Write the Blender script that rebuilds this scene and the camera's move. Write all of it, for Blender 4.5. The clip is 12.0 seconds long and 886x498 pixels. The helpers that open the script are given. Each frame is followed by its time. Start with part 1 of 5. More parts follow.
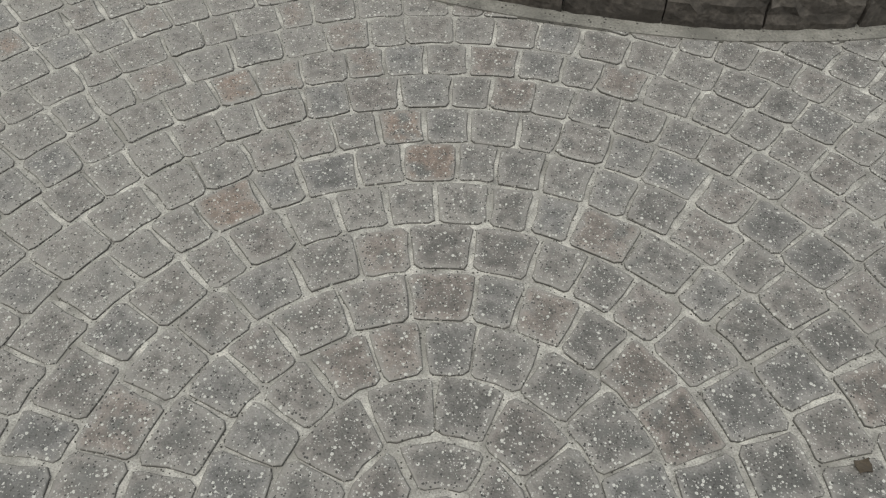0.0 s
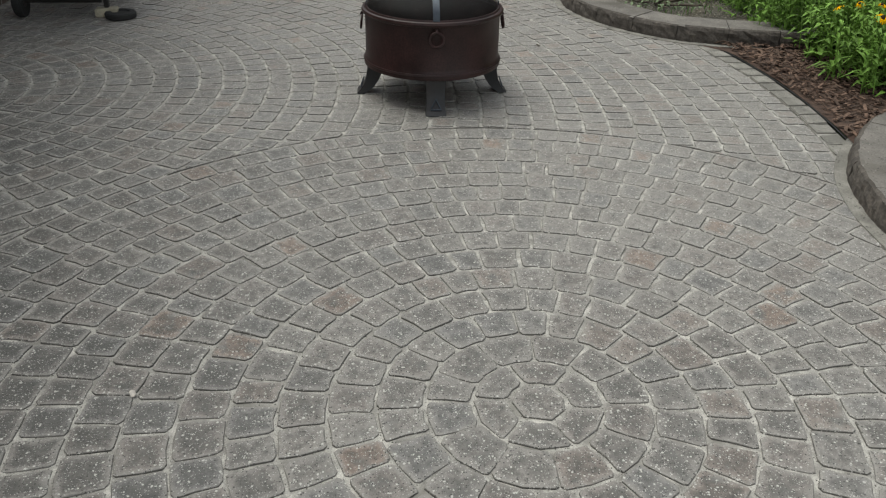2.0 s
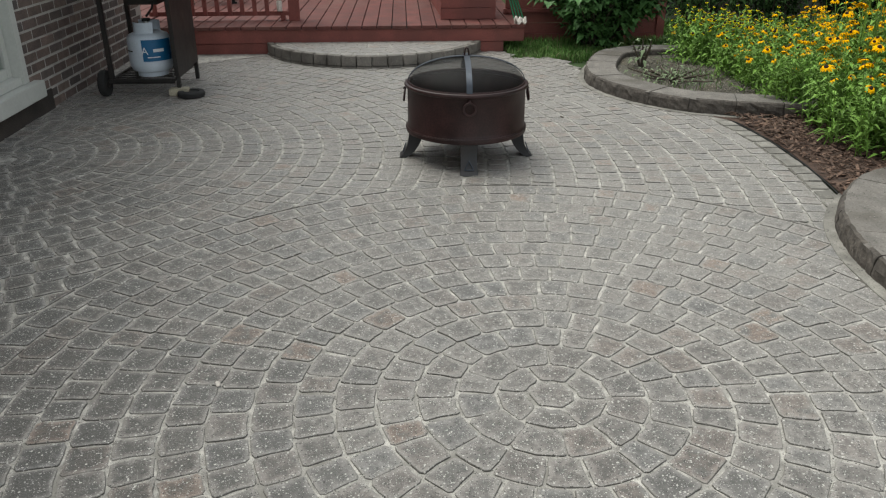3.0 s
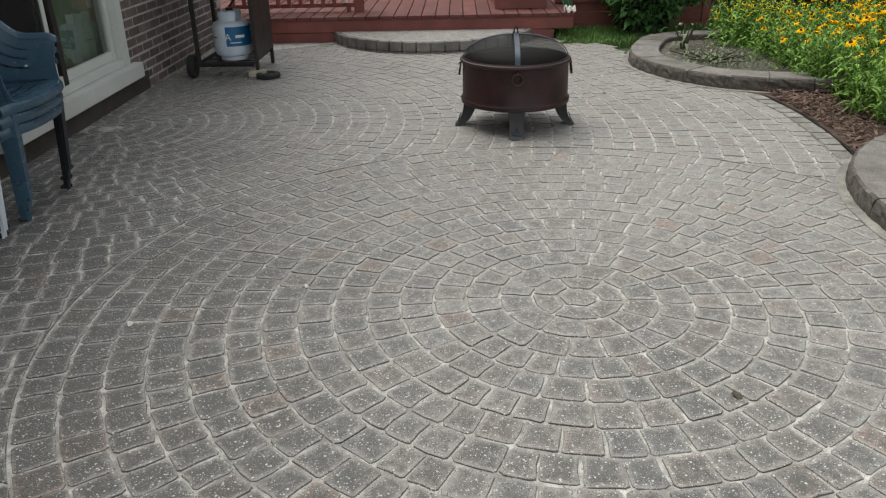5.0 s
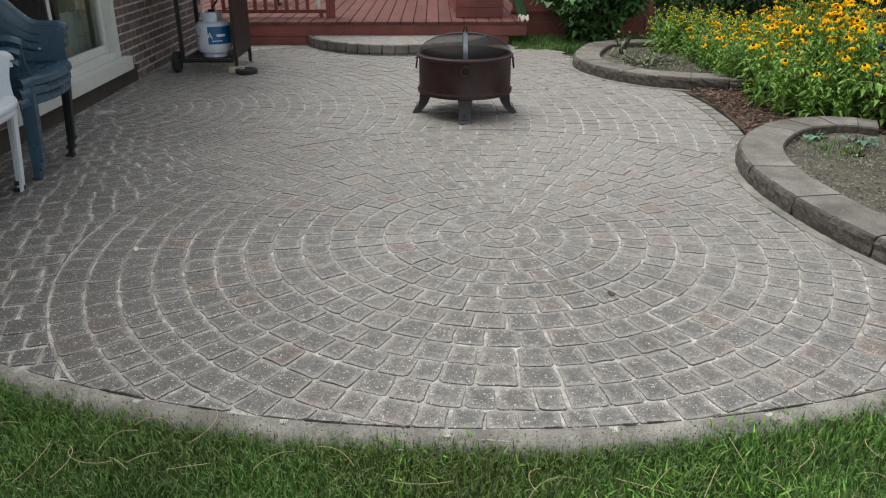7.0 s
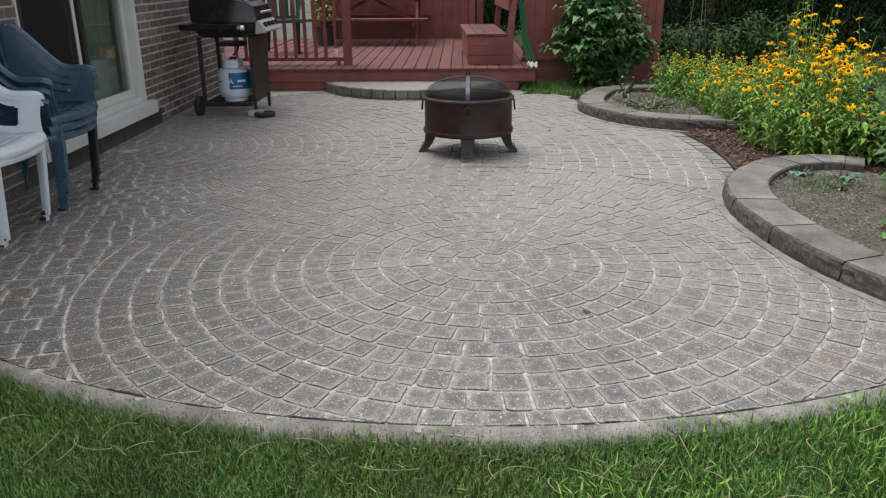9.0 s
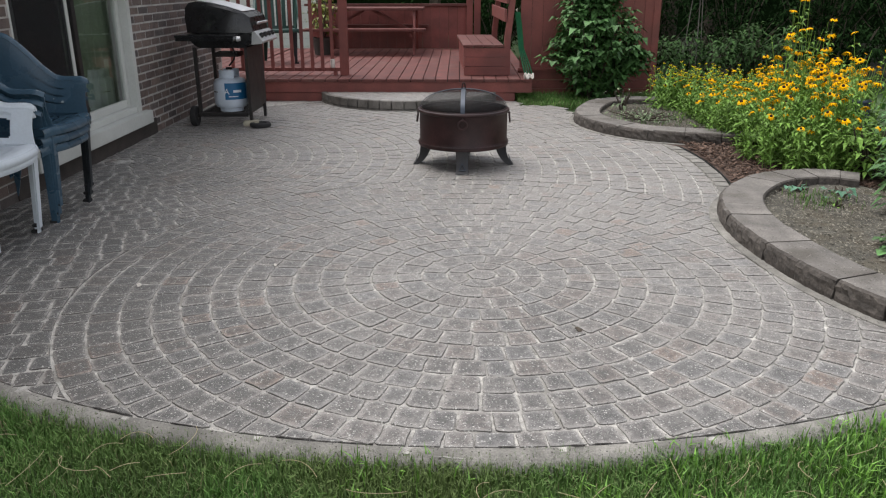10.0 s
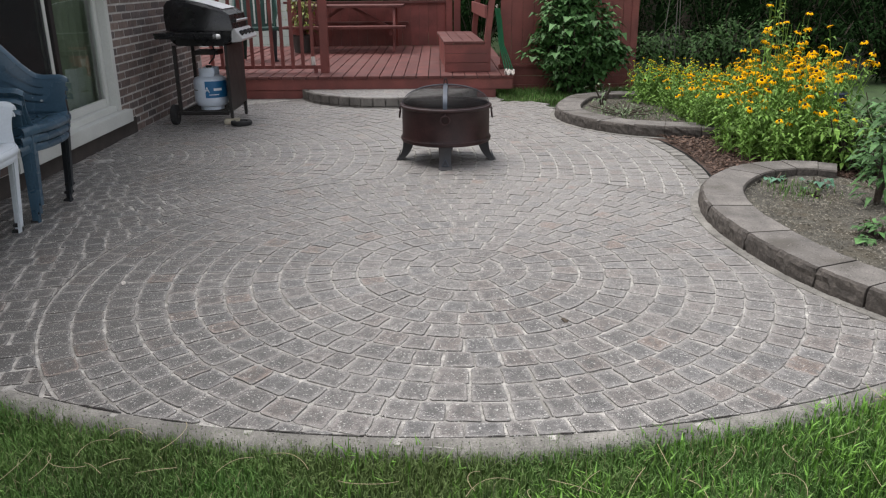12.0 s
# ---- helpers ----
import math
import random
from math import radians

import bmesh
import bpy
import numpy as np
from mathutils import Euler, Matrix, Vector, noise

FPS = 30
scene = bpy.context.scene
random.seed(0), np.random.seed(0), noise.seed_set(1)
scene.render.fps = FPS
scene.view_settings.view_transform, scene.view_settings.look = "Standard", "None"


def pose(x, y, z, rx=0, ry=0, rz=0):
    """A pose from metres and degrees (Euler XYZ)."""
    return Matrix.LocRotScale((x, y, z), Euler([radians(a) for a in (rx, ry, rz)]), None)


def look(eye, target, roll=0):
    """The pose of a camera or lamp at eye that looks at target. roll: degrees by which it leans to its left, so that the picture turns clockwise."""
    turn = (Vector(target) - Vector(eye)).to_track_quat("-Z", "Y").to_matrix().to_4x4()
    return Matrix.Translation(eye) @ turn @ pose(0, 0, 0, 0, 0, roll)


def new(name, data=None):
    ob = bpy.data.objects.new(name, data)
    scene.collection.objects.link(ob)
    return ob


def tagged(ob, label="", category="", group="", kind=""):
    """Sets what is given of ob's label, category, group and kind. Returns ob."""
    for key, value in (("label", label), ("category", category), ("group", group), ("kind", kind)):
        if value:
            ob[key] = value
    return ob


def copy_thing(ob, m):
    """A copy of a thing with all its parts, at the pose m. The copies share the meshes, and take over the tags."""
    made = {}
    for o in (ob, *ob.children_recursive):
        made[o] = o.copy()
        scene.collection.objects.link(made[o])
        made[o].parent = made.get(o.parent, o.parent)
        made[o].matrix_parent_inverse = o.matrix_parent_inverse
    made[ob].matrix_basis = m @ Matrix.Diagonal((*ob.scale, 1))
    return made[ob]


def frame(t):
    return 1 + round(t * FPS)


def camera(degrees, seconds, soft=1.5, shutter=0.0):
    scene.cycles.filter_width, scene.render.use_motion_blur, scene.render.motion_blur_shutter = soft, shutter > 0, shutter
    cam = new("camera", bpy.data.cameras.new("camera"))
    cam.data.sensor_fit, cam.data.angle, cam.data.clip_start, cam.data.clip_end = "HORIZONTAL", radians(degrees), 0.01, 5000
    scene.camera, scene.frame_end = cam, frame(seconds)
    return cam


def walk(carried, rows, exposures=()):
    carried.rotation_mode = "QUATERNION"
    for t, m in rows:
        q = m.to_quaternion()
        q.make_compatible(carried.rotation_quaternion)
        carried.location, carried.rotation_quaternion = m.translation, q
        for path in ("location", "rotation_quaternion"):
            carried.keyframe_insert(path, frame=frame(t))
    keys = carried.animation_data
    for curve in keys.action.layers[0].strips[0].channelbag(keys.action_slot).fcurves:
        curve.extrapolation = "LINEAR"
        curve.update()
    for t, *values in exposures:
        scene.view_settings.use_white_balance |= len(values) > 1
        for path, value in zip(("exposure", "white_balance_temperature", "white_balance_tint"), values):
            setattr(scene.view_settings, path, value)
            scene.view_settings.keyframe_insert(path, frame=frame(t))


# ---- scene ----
cam = camera(59.2, 12.0, soft=1.2)
PATH = [
    (0, (0.154, -0.363, 1.238), (-0.299, 0.779, -0.34), 0.1),
    (0.5, (0.424, -0.415, 1.186), (-0.822, 0.47, -0.103), -1.7),
    (1, (0.72, -0.42, 1.228), (-0.816, 0.083, 0.05), -3.8),
    (1.5, (1.085, -0.429, 1.27), (-0.597, -0.031, 0.263), -2.3),
    (2, (1.432, -0.391, 1.29), (-0.286, -0.214, 0.281), 1.1),
    (2.5, (1.643, -0.381, 1.339), (-0.15, -0.318, 0.454), -0.1),
    (3, (1.891, -0.413, 1.341), (0.072, -0.323, 0.514), -0.1),
    (3.5, (2.083, -0.388, 1.304), (0.253, -0.401, 0.498), 1.3),
    (3.7, (2.162, -0.391, 1.282), (0.349, -0.406, 0.438), 1.8),
    (5.3, (2.556, -0.411, 1.316), (0.726, -0.478, 0.513), -2.0),
    (5.5, (2.632, -0.38, 1.297), (0.794, -0.463, 0.514), -1.8),
    (6, (2.821, -0.31, 1.31), (0.981, -0.405, 0.533), -0.4),
    (6.5, (2.998, -0.301, 1.296), (1.157, -0.337, 0.516), 0.2),
    (7, (3.197, -0.289, 1.297), (1.358, -0.269, 0.511), 0.0),
    (7.2, (3.245, -0.275, 1.309), (1.388, -0.263, 0.567), -0.1),
    (9, (3.435, -0.137, 1.278), (1.551, -0.18, 0.606), -0.4),
    (9.5, (3.419, -0.132, 1.309), (1.537, -0.173, 0.634), -1.0),
    (10, (3.406, -0.112, 1.305), (1.516, -0.15, 0.652), -0.1),
    (10.5, (3.429, -0.152, 1.316), (1.544, -0.178, 0.647), -0.5),
    (11, (3.411, -0.108, 1.301), (1.52, -0.137, 0.648), -0.6),
    (11.5, (3.423, -0.147, 1.312), (1.535, -0.15, 0.651), -0.4),
    (12, (3.426, -0.13, 1.292), (1.537, -0.121, 0.634), -0.4),
]
walk(cam, [(t, look(eye, target, roll)) for t, eye, target, roll in PATH], exposures=[(0.0, 0.29, 6600, 4), (0.5, 0.23, 6600, 4), (1.0, 0.33, 6570, 4), (2.0, 0.46, 6575, 4), (2.5, 0.57, 6580, 4), (3.5, 0.76, 6590, 4), (5.5, 0.8, 6600, 6), (7.0, 0.8, 6580, 7), (9.0, 0.89, 6450, 10), (12.0, 0.91, 6450, 12)])

# ---- light ----
world = bpy.data.worlds.new("overcast_sky")
scene.world = world
world.use_nodes = True
wn, wl = world.node_tree.nodes, world.node_tree.links
sky = wn.new("ShaderNodeTexSky")
sky.sky_type, sky.sun_disc = "NISHITA", False
sky.sun_elevation, sky.sun_rotation = radians(66.5), radians(213.7)
soften = wn.new("ShaderNodeHueSaturation")
soften.inputs["Saturation"].default_value = 0.2
wl.new(sky.outputs["Color"], soften.inputs["Color"])
wl.new(soften.outputs["Color"], wn["Background"].inputs["Color"])
wn["Background"].inputs["Strength"].default_value = 0.15
sun = new("sun", bpy.data.lights.new("sun", "SUN"))
sun.data.energy, sun.data.angle, sun.data.color = 1.4, radians(48), (1.0, 0.97, 0.91)
sun.matrix_world = look((-2.0, -3.0, 8.3), (0, 0, 0))


# ---- mesh helpers ----
class Geo:
    """Vertices and faces of one mesh, gathered piece by piece."""

    def __init__(self):
        self.v, self.f = [], []

    def add(self, verts, faces):
        n = len(self.v)
        self.v += [tuple(p) for p in verts]
        self.f += [tuple(i + n for i in q) for q in faces]
        return self

    def box(self, x0, x1, y0, y1, z0, z1, m=None):
        c = [Vector((x, y, z)) for z in (z0, z1) for y in (y0, y1) for x in (x0, x1)]
        if m is not None:
            c = [m @ p for p in c]
        return self.add(c, [(0, 2, 3, 1), (4, 5, 7, 6), (0, 1, 5, 4), (2, 6, 7, 3), (0, 4, 6, 2), (1, 3, 7, 5)])

    def rings(self, rows, closed=True, caps=True):
        """Skin over rows of points, each row with as many points."""
        k = len(rows[0])
        v = [p for row in rows for p in row]
        f = []
        for i in range(len(rows) - 1):
            for j in range(k if closed else k - 1):
                a, b = i * k + j, i * k + (j + 1) % k
                f.append((a, b, b + k, a + k))
        if caps and closed:
            f.append(tuple(range(k))[::-1])
            f.append(tuple(range((len(rows) - 1) * k, len(rows) * k)))
        return self.add(v, f)

    def tube(self, points, r, n=8, flat=1.0):
        """A round bar along points; r is one radius or one for each point."""
        pts = [Vector(p) for p in points]
        rs = r if isinstance(r, (list, tuple)) else [r] * len(pts)
        rows, up = [], None
        for i, p in enumerate(pts):
            d = (pts[min(i + 1, len(pts) - 1)] - pts[max(i - 1, 0)]).normalized()
            if up is None:
                up = Vector((0, 0, 1)) if abs(d.z) < 0.9 else Vector((1, 0, 0))
            s = d.cross(up).normalized()
            up = s.cross(d).normalized()
            rows.append([p + (s * math.cos(a) + up * math.sin(a) * flat) * rs[i] for a in [2 * math.pi * j / n for j in range(n)]])
        return self.rings(rows)

    def lathe(self, profile, n=32, caps=False):
        return self.rings([[(r * math.cos(a), r * math.sin(a), z) for a in [2 * math.pi * j / n for j in range(n)]] for r, z in profile], caps=caps)

    def torus(self, centre, axis, R, r, n=20, k=8):
        q = Vector(axis).to_track_quat("Z", "Y")
        pts = []
        for i in range(n):
            a = 2 * math.pi * i / n
            for j in range(k):
                b = 2 * math.pi * j / k
                pts.append(Vector(centre) + q @ Vector(((R + r * math.cos(b)) * math.cos(a), (R + r * math.cos(b)) * math.sin(a), r * math.sin(b))))
        f = [(i * k + j, ((i + 1) % n) * k + j, ((i + 1) % n) * k + (j + 1) % k, i * k + (j + 1) % k) for i in range(n) for j in range(k)]
        return self.add(pts, f)

    def prism(self, outline, z0, z1):
        k = len(outline)
        v = [(x, y, z0) for x, y in outline] + [(x, y, z1) for x, y in outline]
        f = [tuple(range(k))[::-1], tuple(range(k, 2 * k))] + [(i, (i + 1) % k, (i + 1) % k + k, i + k) for i in range(k)]
        return self.add(v, f)

    def sheet(self, fn, nu, nv, thick, slot=None):
        """A bent plate: fn(u, v) over the unit square, given thickness along its normals. slot(i, j): cells left open."""
        P = [[Vector(fn(i / nu, j / nv)) for j in range(nv + 1)] for i in range(nu + 1)]
        top, low = [], []
        for i in range(nu + 1):
            for j in range(nv + 1):
                du = P[min(i + 1, nu)][j] - P[max(i - 1, 0)][j]
                dv = P[i][min(j + 1, nv)] - P[i][max(j - 1, 0)]
                nrm = du.cross(dv).normalized() * thick / 2
                top.append(P[i][j] + nrm)
                low.append(P[i][j] - nrm)
        w, n = nv + 1, len(top)
        f = []
        for i in range(nu):
            for j in range(nv):
                if slot and slot(i, j):
                    continue
                a = i * w + j
                f += [(a, a + w, a + w + 1, a + 1), (n + a, n + a + 1, n + a + w + 1, n + a + w)]
        rim = [i * w for i in range(nu + 1)] + [nu * w + j for j in range(1, nv + 1)] + [i * w + nv for i in range(nu - 1, -1, -1)] + list(range(nv - 1, 0, -1))
        f += [(rim[i], n + rim[i], n + rim[(i + 1) % len(rim)], rim[(i + 1) % len(rim)]) for i in range(len(rim))]
        return self.add(top + low, f)

    def mesh(self, name, mats, bevel=0.0, smooth=False, segments=2):
        me = bpy.data.meshes.new(name)
        me.from_pydata(self.v, [], self.f)
        bm = bmesh.new()
        bm.from_mesh(me)
        bmesh.ops.recalc_face_normals(bm, faces=bm.faces)
        if bevel:
            sharp = [e for e in bm.edges if len(e.link_faces) == 2 and e.calc_face_angle(0) > 0.5]
            bmesh.ops.bevel(bm, geom=sharp, offset=bevel, segments=segments, affect="EDGES", clamp_overlap=True)
        for q in bm.faces:
            q.smooth = smooth
        bm.to_mesh(me)
        bm.free()
        for m in mats if isinstance(mats, (list, tuple)) else [mats]:
            me.materials.append(m)
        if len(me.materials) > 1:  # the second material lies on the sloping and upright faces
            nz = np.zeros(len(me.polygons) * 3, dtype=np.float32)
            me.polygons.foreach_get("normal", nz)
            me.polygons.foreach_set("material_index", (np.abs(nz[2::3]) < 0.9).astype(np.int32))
        if smooth:
            me.set_sharp_from_angle(angle=radians(40))
        return me


def part(name, geo, mat, parent=None, label="", bevel=0.0, smooth=False, m=None, kind=""):
    ob = new(name, geo.mesh(name, mat, bevel, smooth))
    if parent is not None:
        ob.parent = parent
    if m is not None:
        ob.matrix_basis = m
    return tagged(ob, label, kind=kind)


def thing(name, label, category, m=None, group="", kind=""):
    ob = new(name)
    ob.empty_display_size = 0.1
    if m is not None:
        ob.matrix_basis = m
    return tagged(ob, label, category, group, kind)


# ---- materials ----
def material(name, colour, rough=0.6, metal=0.0, vary=0.25, scale=8.0, fine=120.0, bump=0.2, second=None, spots=None, per_object=0.0, per_island=0.0, gloss=0.5, tints=None, rim=None):
    """Colour broken up at two scales, with fine relief. second: colour of large stains. spots: (colour, scale, amount) of small grains. tints: colours dealt out by piece."""
    mt = bpy.data.materials.new(name)
    mt.use_nodes = True
    nd, ln = mt.node_tree.nodes, mt.node_tree.links
    bs = nd["Principled BSDF"]
    tc = nd.new("ShaderNodeTexCoord")
    geo = nd.new("ShaderNodeNewGeometry")
    obi = nd.new("ShaderNodeObjectInfo")

    def noise_tex(sc, detail=4.0):
        n = nd.new("ShaderNodeTexNoise")
        n.inputs["Scale"].default_value, n.inputs["Detail"].default_value = sc, detail
        ln.new(geo.outputs["Position"], n.inputs["Vector"])
        return n.outputs["Fac"]

    def ramp(fac, lo, hi):
        r = nd.new("ShaderNodeMapRange")
        r.inputs[1].default_value, r.inputs[2].default_value, r.inputs[3].default_value, r.inputs[4].default_value = lo, hi, 0.0, 1.0
        ln.new(fac, r.inputs[0])
        return r.outputs[0]

    def mix(fac, a, b, kind="MIX"):
        x = nd.new("ShaderNodeMix")
        x.data_type, x.blend_type = "RGBA", kind
        if isinstance(fac, float):
            x.inputs[0].default_value = fac
        else:
            ln.new(fac, x.inputs[0])
        for s, c in ((6, a), (7, b)):
            if isinstance(c, tuple):
                x.inputs[s].default_value = (*c, 1)
            else:
                ln.new(c, x.inputs[s])
        return x.outputs[2]

    rnd = geo.outputs["Random Per Island"] if per_island else obi.outputs["Random"]
    col = tuple(colour)
    if tints:
        cr = nd.new("ShaderNodeValToRGB")
        cr.color_ramp.interpolation = "CONSTANT"
        while len(cr.color_ramp.elements) < len(tints):
            cr.color_ramp.elements.new(0.5)
        for e, (at, c) in zip(cr.color_ramp.elements, tints):
            e.position, e.color = at, (*c, 1)
        ln.new(rnd, cr.inputs[0])
        col = cr.outputs[0]
    spread = per_object or per_island
    if spread:
        wn2 = nd.new("ShaderNodeTexWhiteNoise")
        wn2.noise_dimensions = "1D"
        ln.new(rnd, wn2.inputs["W"])
        br = nd.new("ShaderNodeMapRange")
        br.inputs[3].default_value, br.inputs[4].default_value = 1 - spread, 1 + spread
        ln.new(wn2.outputs["Value"], br.inputs[0])
        col = mix(1.0, col, br.outputs[0], "MULTIPLY")
    big = noise_tex(scale)
    small = noise_tex(fine, 3.0)
    dark = nd.new("ShaderNodeMapRange")
    dark.inputs[1].default_value, dark.inputs[2].default_value = 0.3, 0.7
    dark.inputs[3].default_value, dark.inputs[4].default_value = 1 - vary, 1 + vary
    ln.new(big, dark.inputs[0])
    col = mix(1.0, col, dark.outputs[0], "MULTIPLY")
    grain = nd.new("ShaderNodeMapRange")
    grain.inputs[1].default_value, grain.inputs[2].default_value = 0.3, 0.7
    grain.inputs[3].default_value, grain.inputs[4].default_value = 1 - vary * 0.7, 1 + vary * 0.7
    ln.new(small, grain.inputs[0])
    col = mix(1.0, col, grain.outputs[0], "MULTIPLY")
    if second:
        col = mix(ramp(noise_tex(scale * 0.37, 6.0), 0.52, 0.68), col, tuple(second))
    if rim:  # dark growth with painted house shade, and pale sand swept over the edges, all broken up by the grain
        def maths(op, x, y, z=None):
            q = nd.new("ShaderNodeMath")
            q.operation = op
            for k, v in enumerate((x, y, z)):
                if v is None:
                    continue
                if isinstance(v, (int, float)):
                    q.inputs[k].default_value = v
                else:
                    ln.new(v, q.inputs[k])
            return q.outputs[0]

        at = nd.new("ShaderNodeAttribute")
        at.attribute_name = "rim_sand_side_shade"
        place = nd.new("ShaderNodeSeparateXYZ")
        ln.new(geo.outputs["Position"], place.inputs[0])
        lump = maths("MULTIPLY_ADD", noise_tex(34.0, 6.0), 1.7, -0.85)
        wide = maths("MULTIPLY_ADD", noise_tex(1.0, 3.0), 1.3, -0.65)
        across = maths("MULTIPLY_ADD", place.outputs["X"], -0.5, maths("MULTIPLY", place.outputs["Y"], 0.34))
        place_tone = nd.new("ShaderNodeMapRange")  # stones paler and sandier towards the far beds, darker towards lawn and house
        place_tone.inputs[1].default_value, place_tone.inputs[2].default_value = -1.2, 1.2
        place_tone.inputs[3].default_value, place_tone.inputs[4].default_value = -0.46, 0.33
        ln.new(across, place_tone.inputs[0])
        house_shade = nd.new("ShaderNodeMapRange")  # house shade painted into the stones: they darken towards the wall
        house_shade.inputs[1].default_value, house_shade.inputs[2].default_value = -0.5, -2.1
        house_shade.inputs[3].default_value, house_shade.inputs[4].default_value = 0.0, -0.52
        ln.new(place.outputs["Y"], house_shade.inputs[0])
        piece = nd.new("ShaderNodeTexWhiteNoise")
        piece.noise_dimensions = "1D"
        ln.new(rnd, piece.inputs["W"])
        each = maths("MULTIPLY_ADD", piece.outputs["Value"], 0.2, -0.1)
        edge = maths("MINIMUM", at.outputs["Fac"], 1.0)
        sandy = maths("ADD", maths("ADD", maths("MULTIPLY", edge, 0.95), lump), maths("ADD", maths("ADD", wide, each), maths("MULTIPLY_ADD", house_shade.outputs[0], 0.5, place_tone.outputs[0])))
        grow = maths("ADD", maths("ADD", maths("MULTIPLY", edge, 1.25), maths("MULTIPLY", lump, 0.8)), maths("ADD", maths("ADD", wide, each), maths("MULTIPLY_ADD", place_tone.outputs[0], 1.5, house_shade.outputs[0])))
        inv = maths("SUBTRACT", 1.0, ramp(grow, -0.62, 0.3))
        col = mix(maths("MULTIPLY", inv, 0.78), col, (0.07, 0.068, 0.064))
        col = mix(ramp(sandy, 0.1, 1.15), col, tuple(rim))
        # values above 1: stone sides coloured dark for the shade in the joints
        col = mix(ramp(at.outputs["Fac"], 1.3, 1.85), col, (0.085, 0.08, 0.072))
    for sp in spots or ():
        vo = nd.new("ShaderNodeTexVoronoi")
        vo.inputs["Scale"].default_value = sp[1]
        ln.new(geo.outputs["Position"], vo.inputs["Vector"])
        sep = nd.new("ShaderNodeSeparateColor")
        ln.new(vo.outputs["Color"], sep.inputs[0])
        pick = nd.new("ShaderNodeMath")
        pick.operation = "LESS_THAN"
        pick.inputs[1].default_value = sp[2]
        ln.new(sep.outputs[0], pick.inputs[0])
        near = nd.new("ShaderNodeMath")
        near.operation = "LESS_THAN"
        size = nd.new("ShaderNodeMath")
        size.operation = "MULTIPLY_ADD"
        size.inputs[1].default_value, size.inputs[2].default_value = 0.5, 0.08
        ln.new(sep.outputs[1], size.inputs[0])
        ln.new(size.outputs[0], near.inputs[1])
        ln.new(vo.outputs["Distance"], near.inputs[0])
        both = nd.new("ShaderNodeMath")
        both.operation = "MULTIPLY"
        ln.new(pick.outputs[0], both.inputs[0])
        ln.new(near.outputs[0], both.inputs[1])
        col = mix(both.outputs[0], col, tuple(sp[0]))
    if isinstance(col, tuple):
        bs.inputs["Base Color"].default_value = (*col, 1)
    else:
        ln.new(col, bs.inputs["Base Color"])
    rr = nd.new("ShaderNodeMapRange")
    rr.inputs[3].default_value, rr.inputs[4].default_value = max(0.02, rough - 0.12), min(1.0, rough + 0.12)
    ln.new(big, rr.inputs[0])
    ln.new(rr.outputs[0], bs.inputs["Roughness"])
    bs.inputs["Metallic"].default_value = metal
    bs.inputs["Specular IOR Level"].default_value = gloss
    if bump:
        bp = nd.new("ShaderNodeBump")
        bp.inputs["Strength"].default_value, bp.inputs["Distance"].default_value = bump, 0.004
        ln.new(small, bp.inputs["Height"])
        ln.new(bp.outputs[0], bs.inputs["Normal"])
    return mt


def glass_material(name, tint, rough=0.02):
    mt = bpy.data.materials.new(name)
    mt.use_nodes = True
    bs = mt.node_tree.nodes["Principled BSDF"]
    bs.inputs["Base Color"].default_value = (*tint, 1)
    bs.inputs["Transmission Weight"].default_value = 1.0
    bs.inputs["Roughness"].default_value = rough
    bs.inputs["IOR"].default_value = 1.45
    return mt


def see_through(name, colour, share, rough=0.5, metal=0.0):
    """Woven wire or insect screen: a share of open holes between the threads."""
    mt = bpy.data.materials.new(name)
    mt.use_nodes = True
    nd, ln = mt.node_tree.nodes, mt.node_tree.links
    bs = nd["Principled BSDF"]
    bs.inputs["Base Color"].default_value = (*colour, 1)
    bs.inputs["Roughness"].default_value, bs.inputs["Metallic"].default_value = rough, metal
    tr = nd.new("ShaderNodeBsdfTransparent")
    mx = nd.new("ShaderNodeMixShader")
    mx.inputs[0].default_value = 1 - share
    ln.new(tr.outputs[0], mx.inputs[1])
    ln.new(bs.outputs[0], mx.inputs[2])
    ln.new(mx.outputs[0], nd["Material Output"].inputs["Surface"])
    return mt


GRAIN = [((0.56, 0.545, 0.51), 165, 0.13), ((0.46, 0.445, 0.42), 330, 0.24), ((0.06, 0.056, 0.052), 230, 0.2)]
BLOCK_GRAIN = [((0.3, 0.28, 0.25), 170, 0.05), ((0.05, 0.045, 0.04), 150, 0.1)]
STONE_TINTS = [(0.0, (0.229, 0.212, 0.197)), (0.18, (0.218, 0.203, 0.19)), (0.36, (0.208, 0.197, 0.188)), (0.5, (0.23, 0.206, 0.19)), (0.62, (0.197, 0.189, 0.183)), (0.72, (0.22, 0.201, 0.186)), (0.88, (0.234, 0.2, 0.179)), (0.97, (0.25, 0.192, 0.16))]
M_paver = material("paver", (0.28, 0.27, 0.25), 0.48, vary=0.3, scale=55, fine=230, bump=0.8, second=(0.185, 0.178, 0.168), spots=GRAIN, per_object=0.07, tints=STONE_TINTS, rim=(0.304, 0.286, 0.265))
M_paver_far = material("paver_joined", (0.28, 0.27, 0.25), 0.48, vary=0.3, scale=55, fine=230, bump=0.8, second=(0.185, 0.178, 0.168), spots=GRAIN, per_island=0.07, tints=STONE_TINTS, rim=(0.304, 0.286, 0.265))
M_joint = material("joint_sand", (0.395, 0.376, 0.347), 0.9, vary=0.45, scale=22, fine=300, bump=0.6, second=(0.24, 0.228, 0.206), spots=[((0.07, 0.064, 0.056), 240, 0.12)])
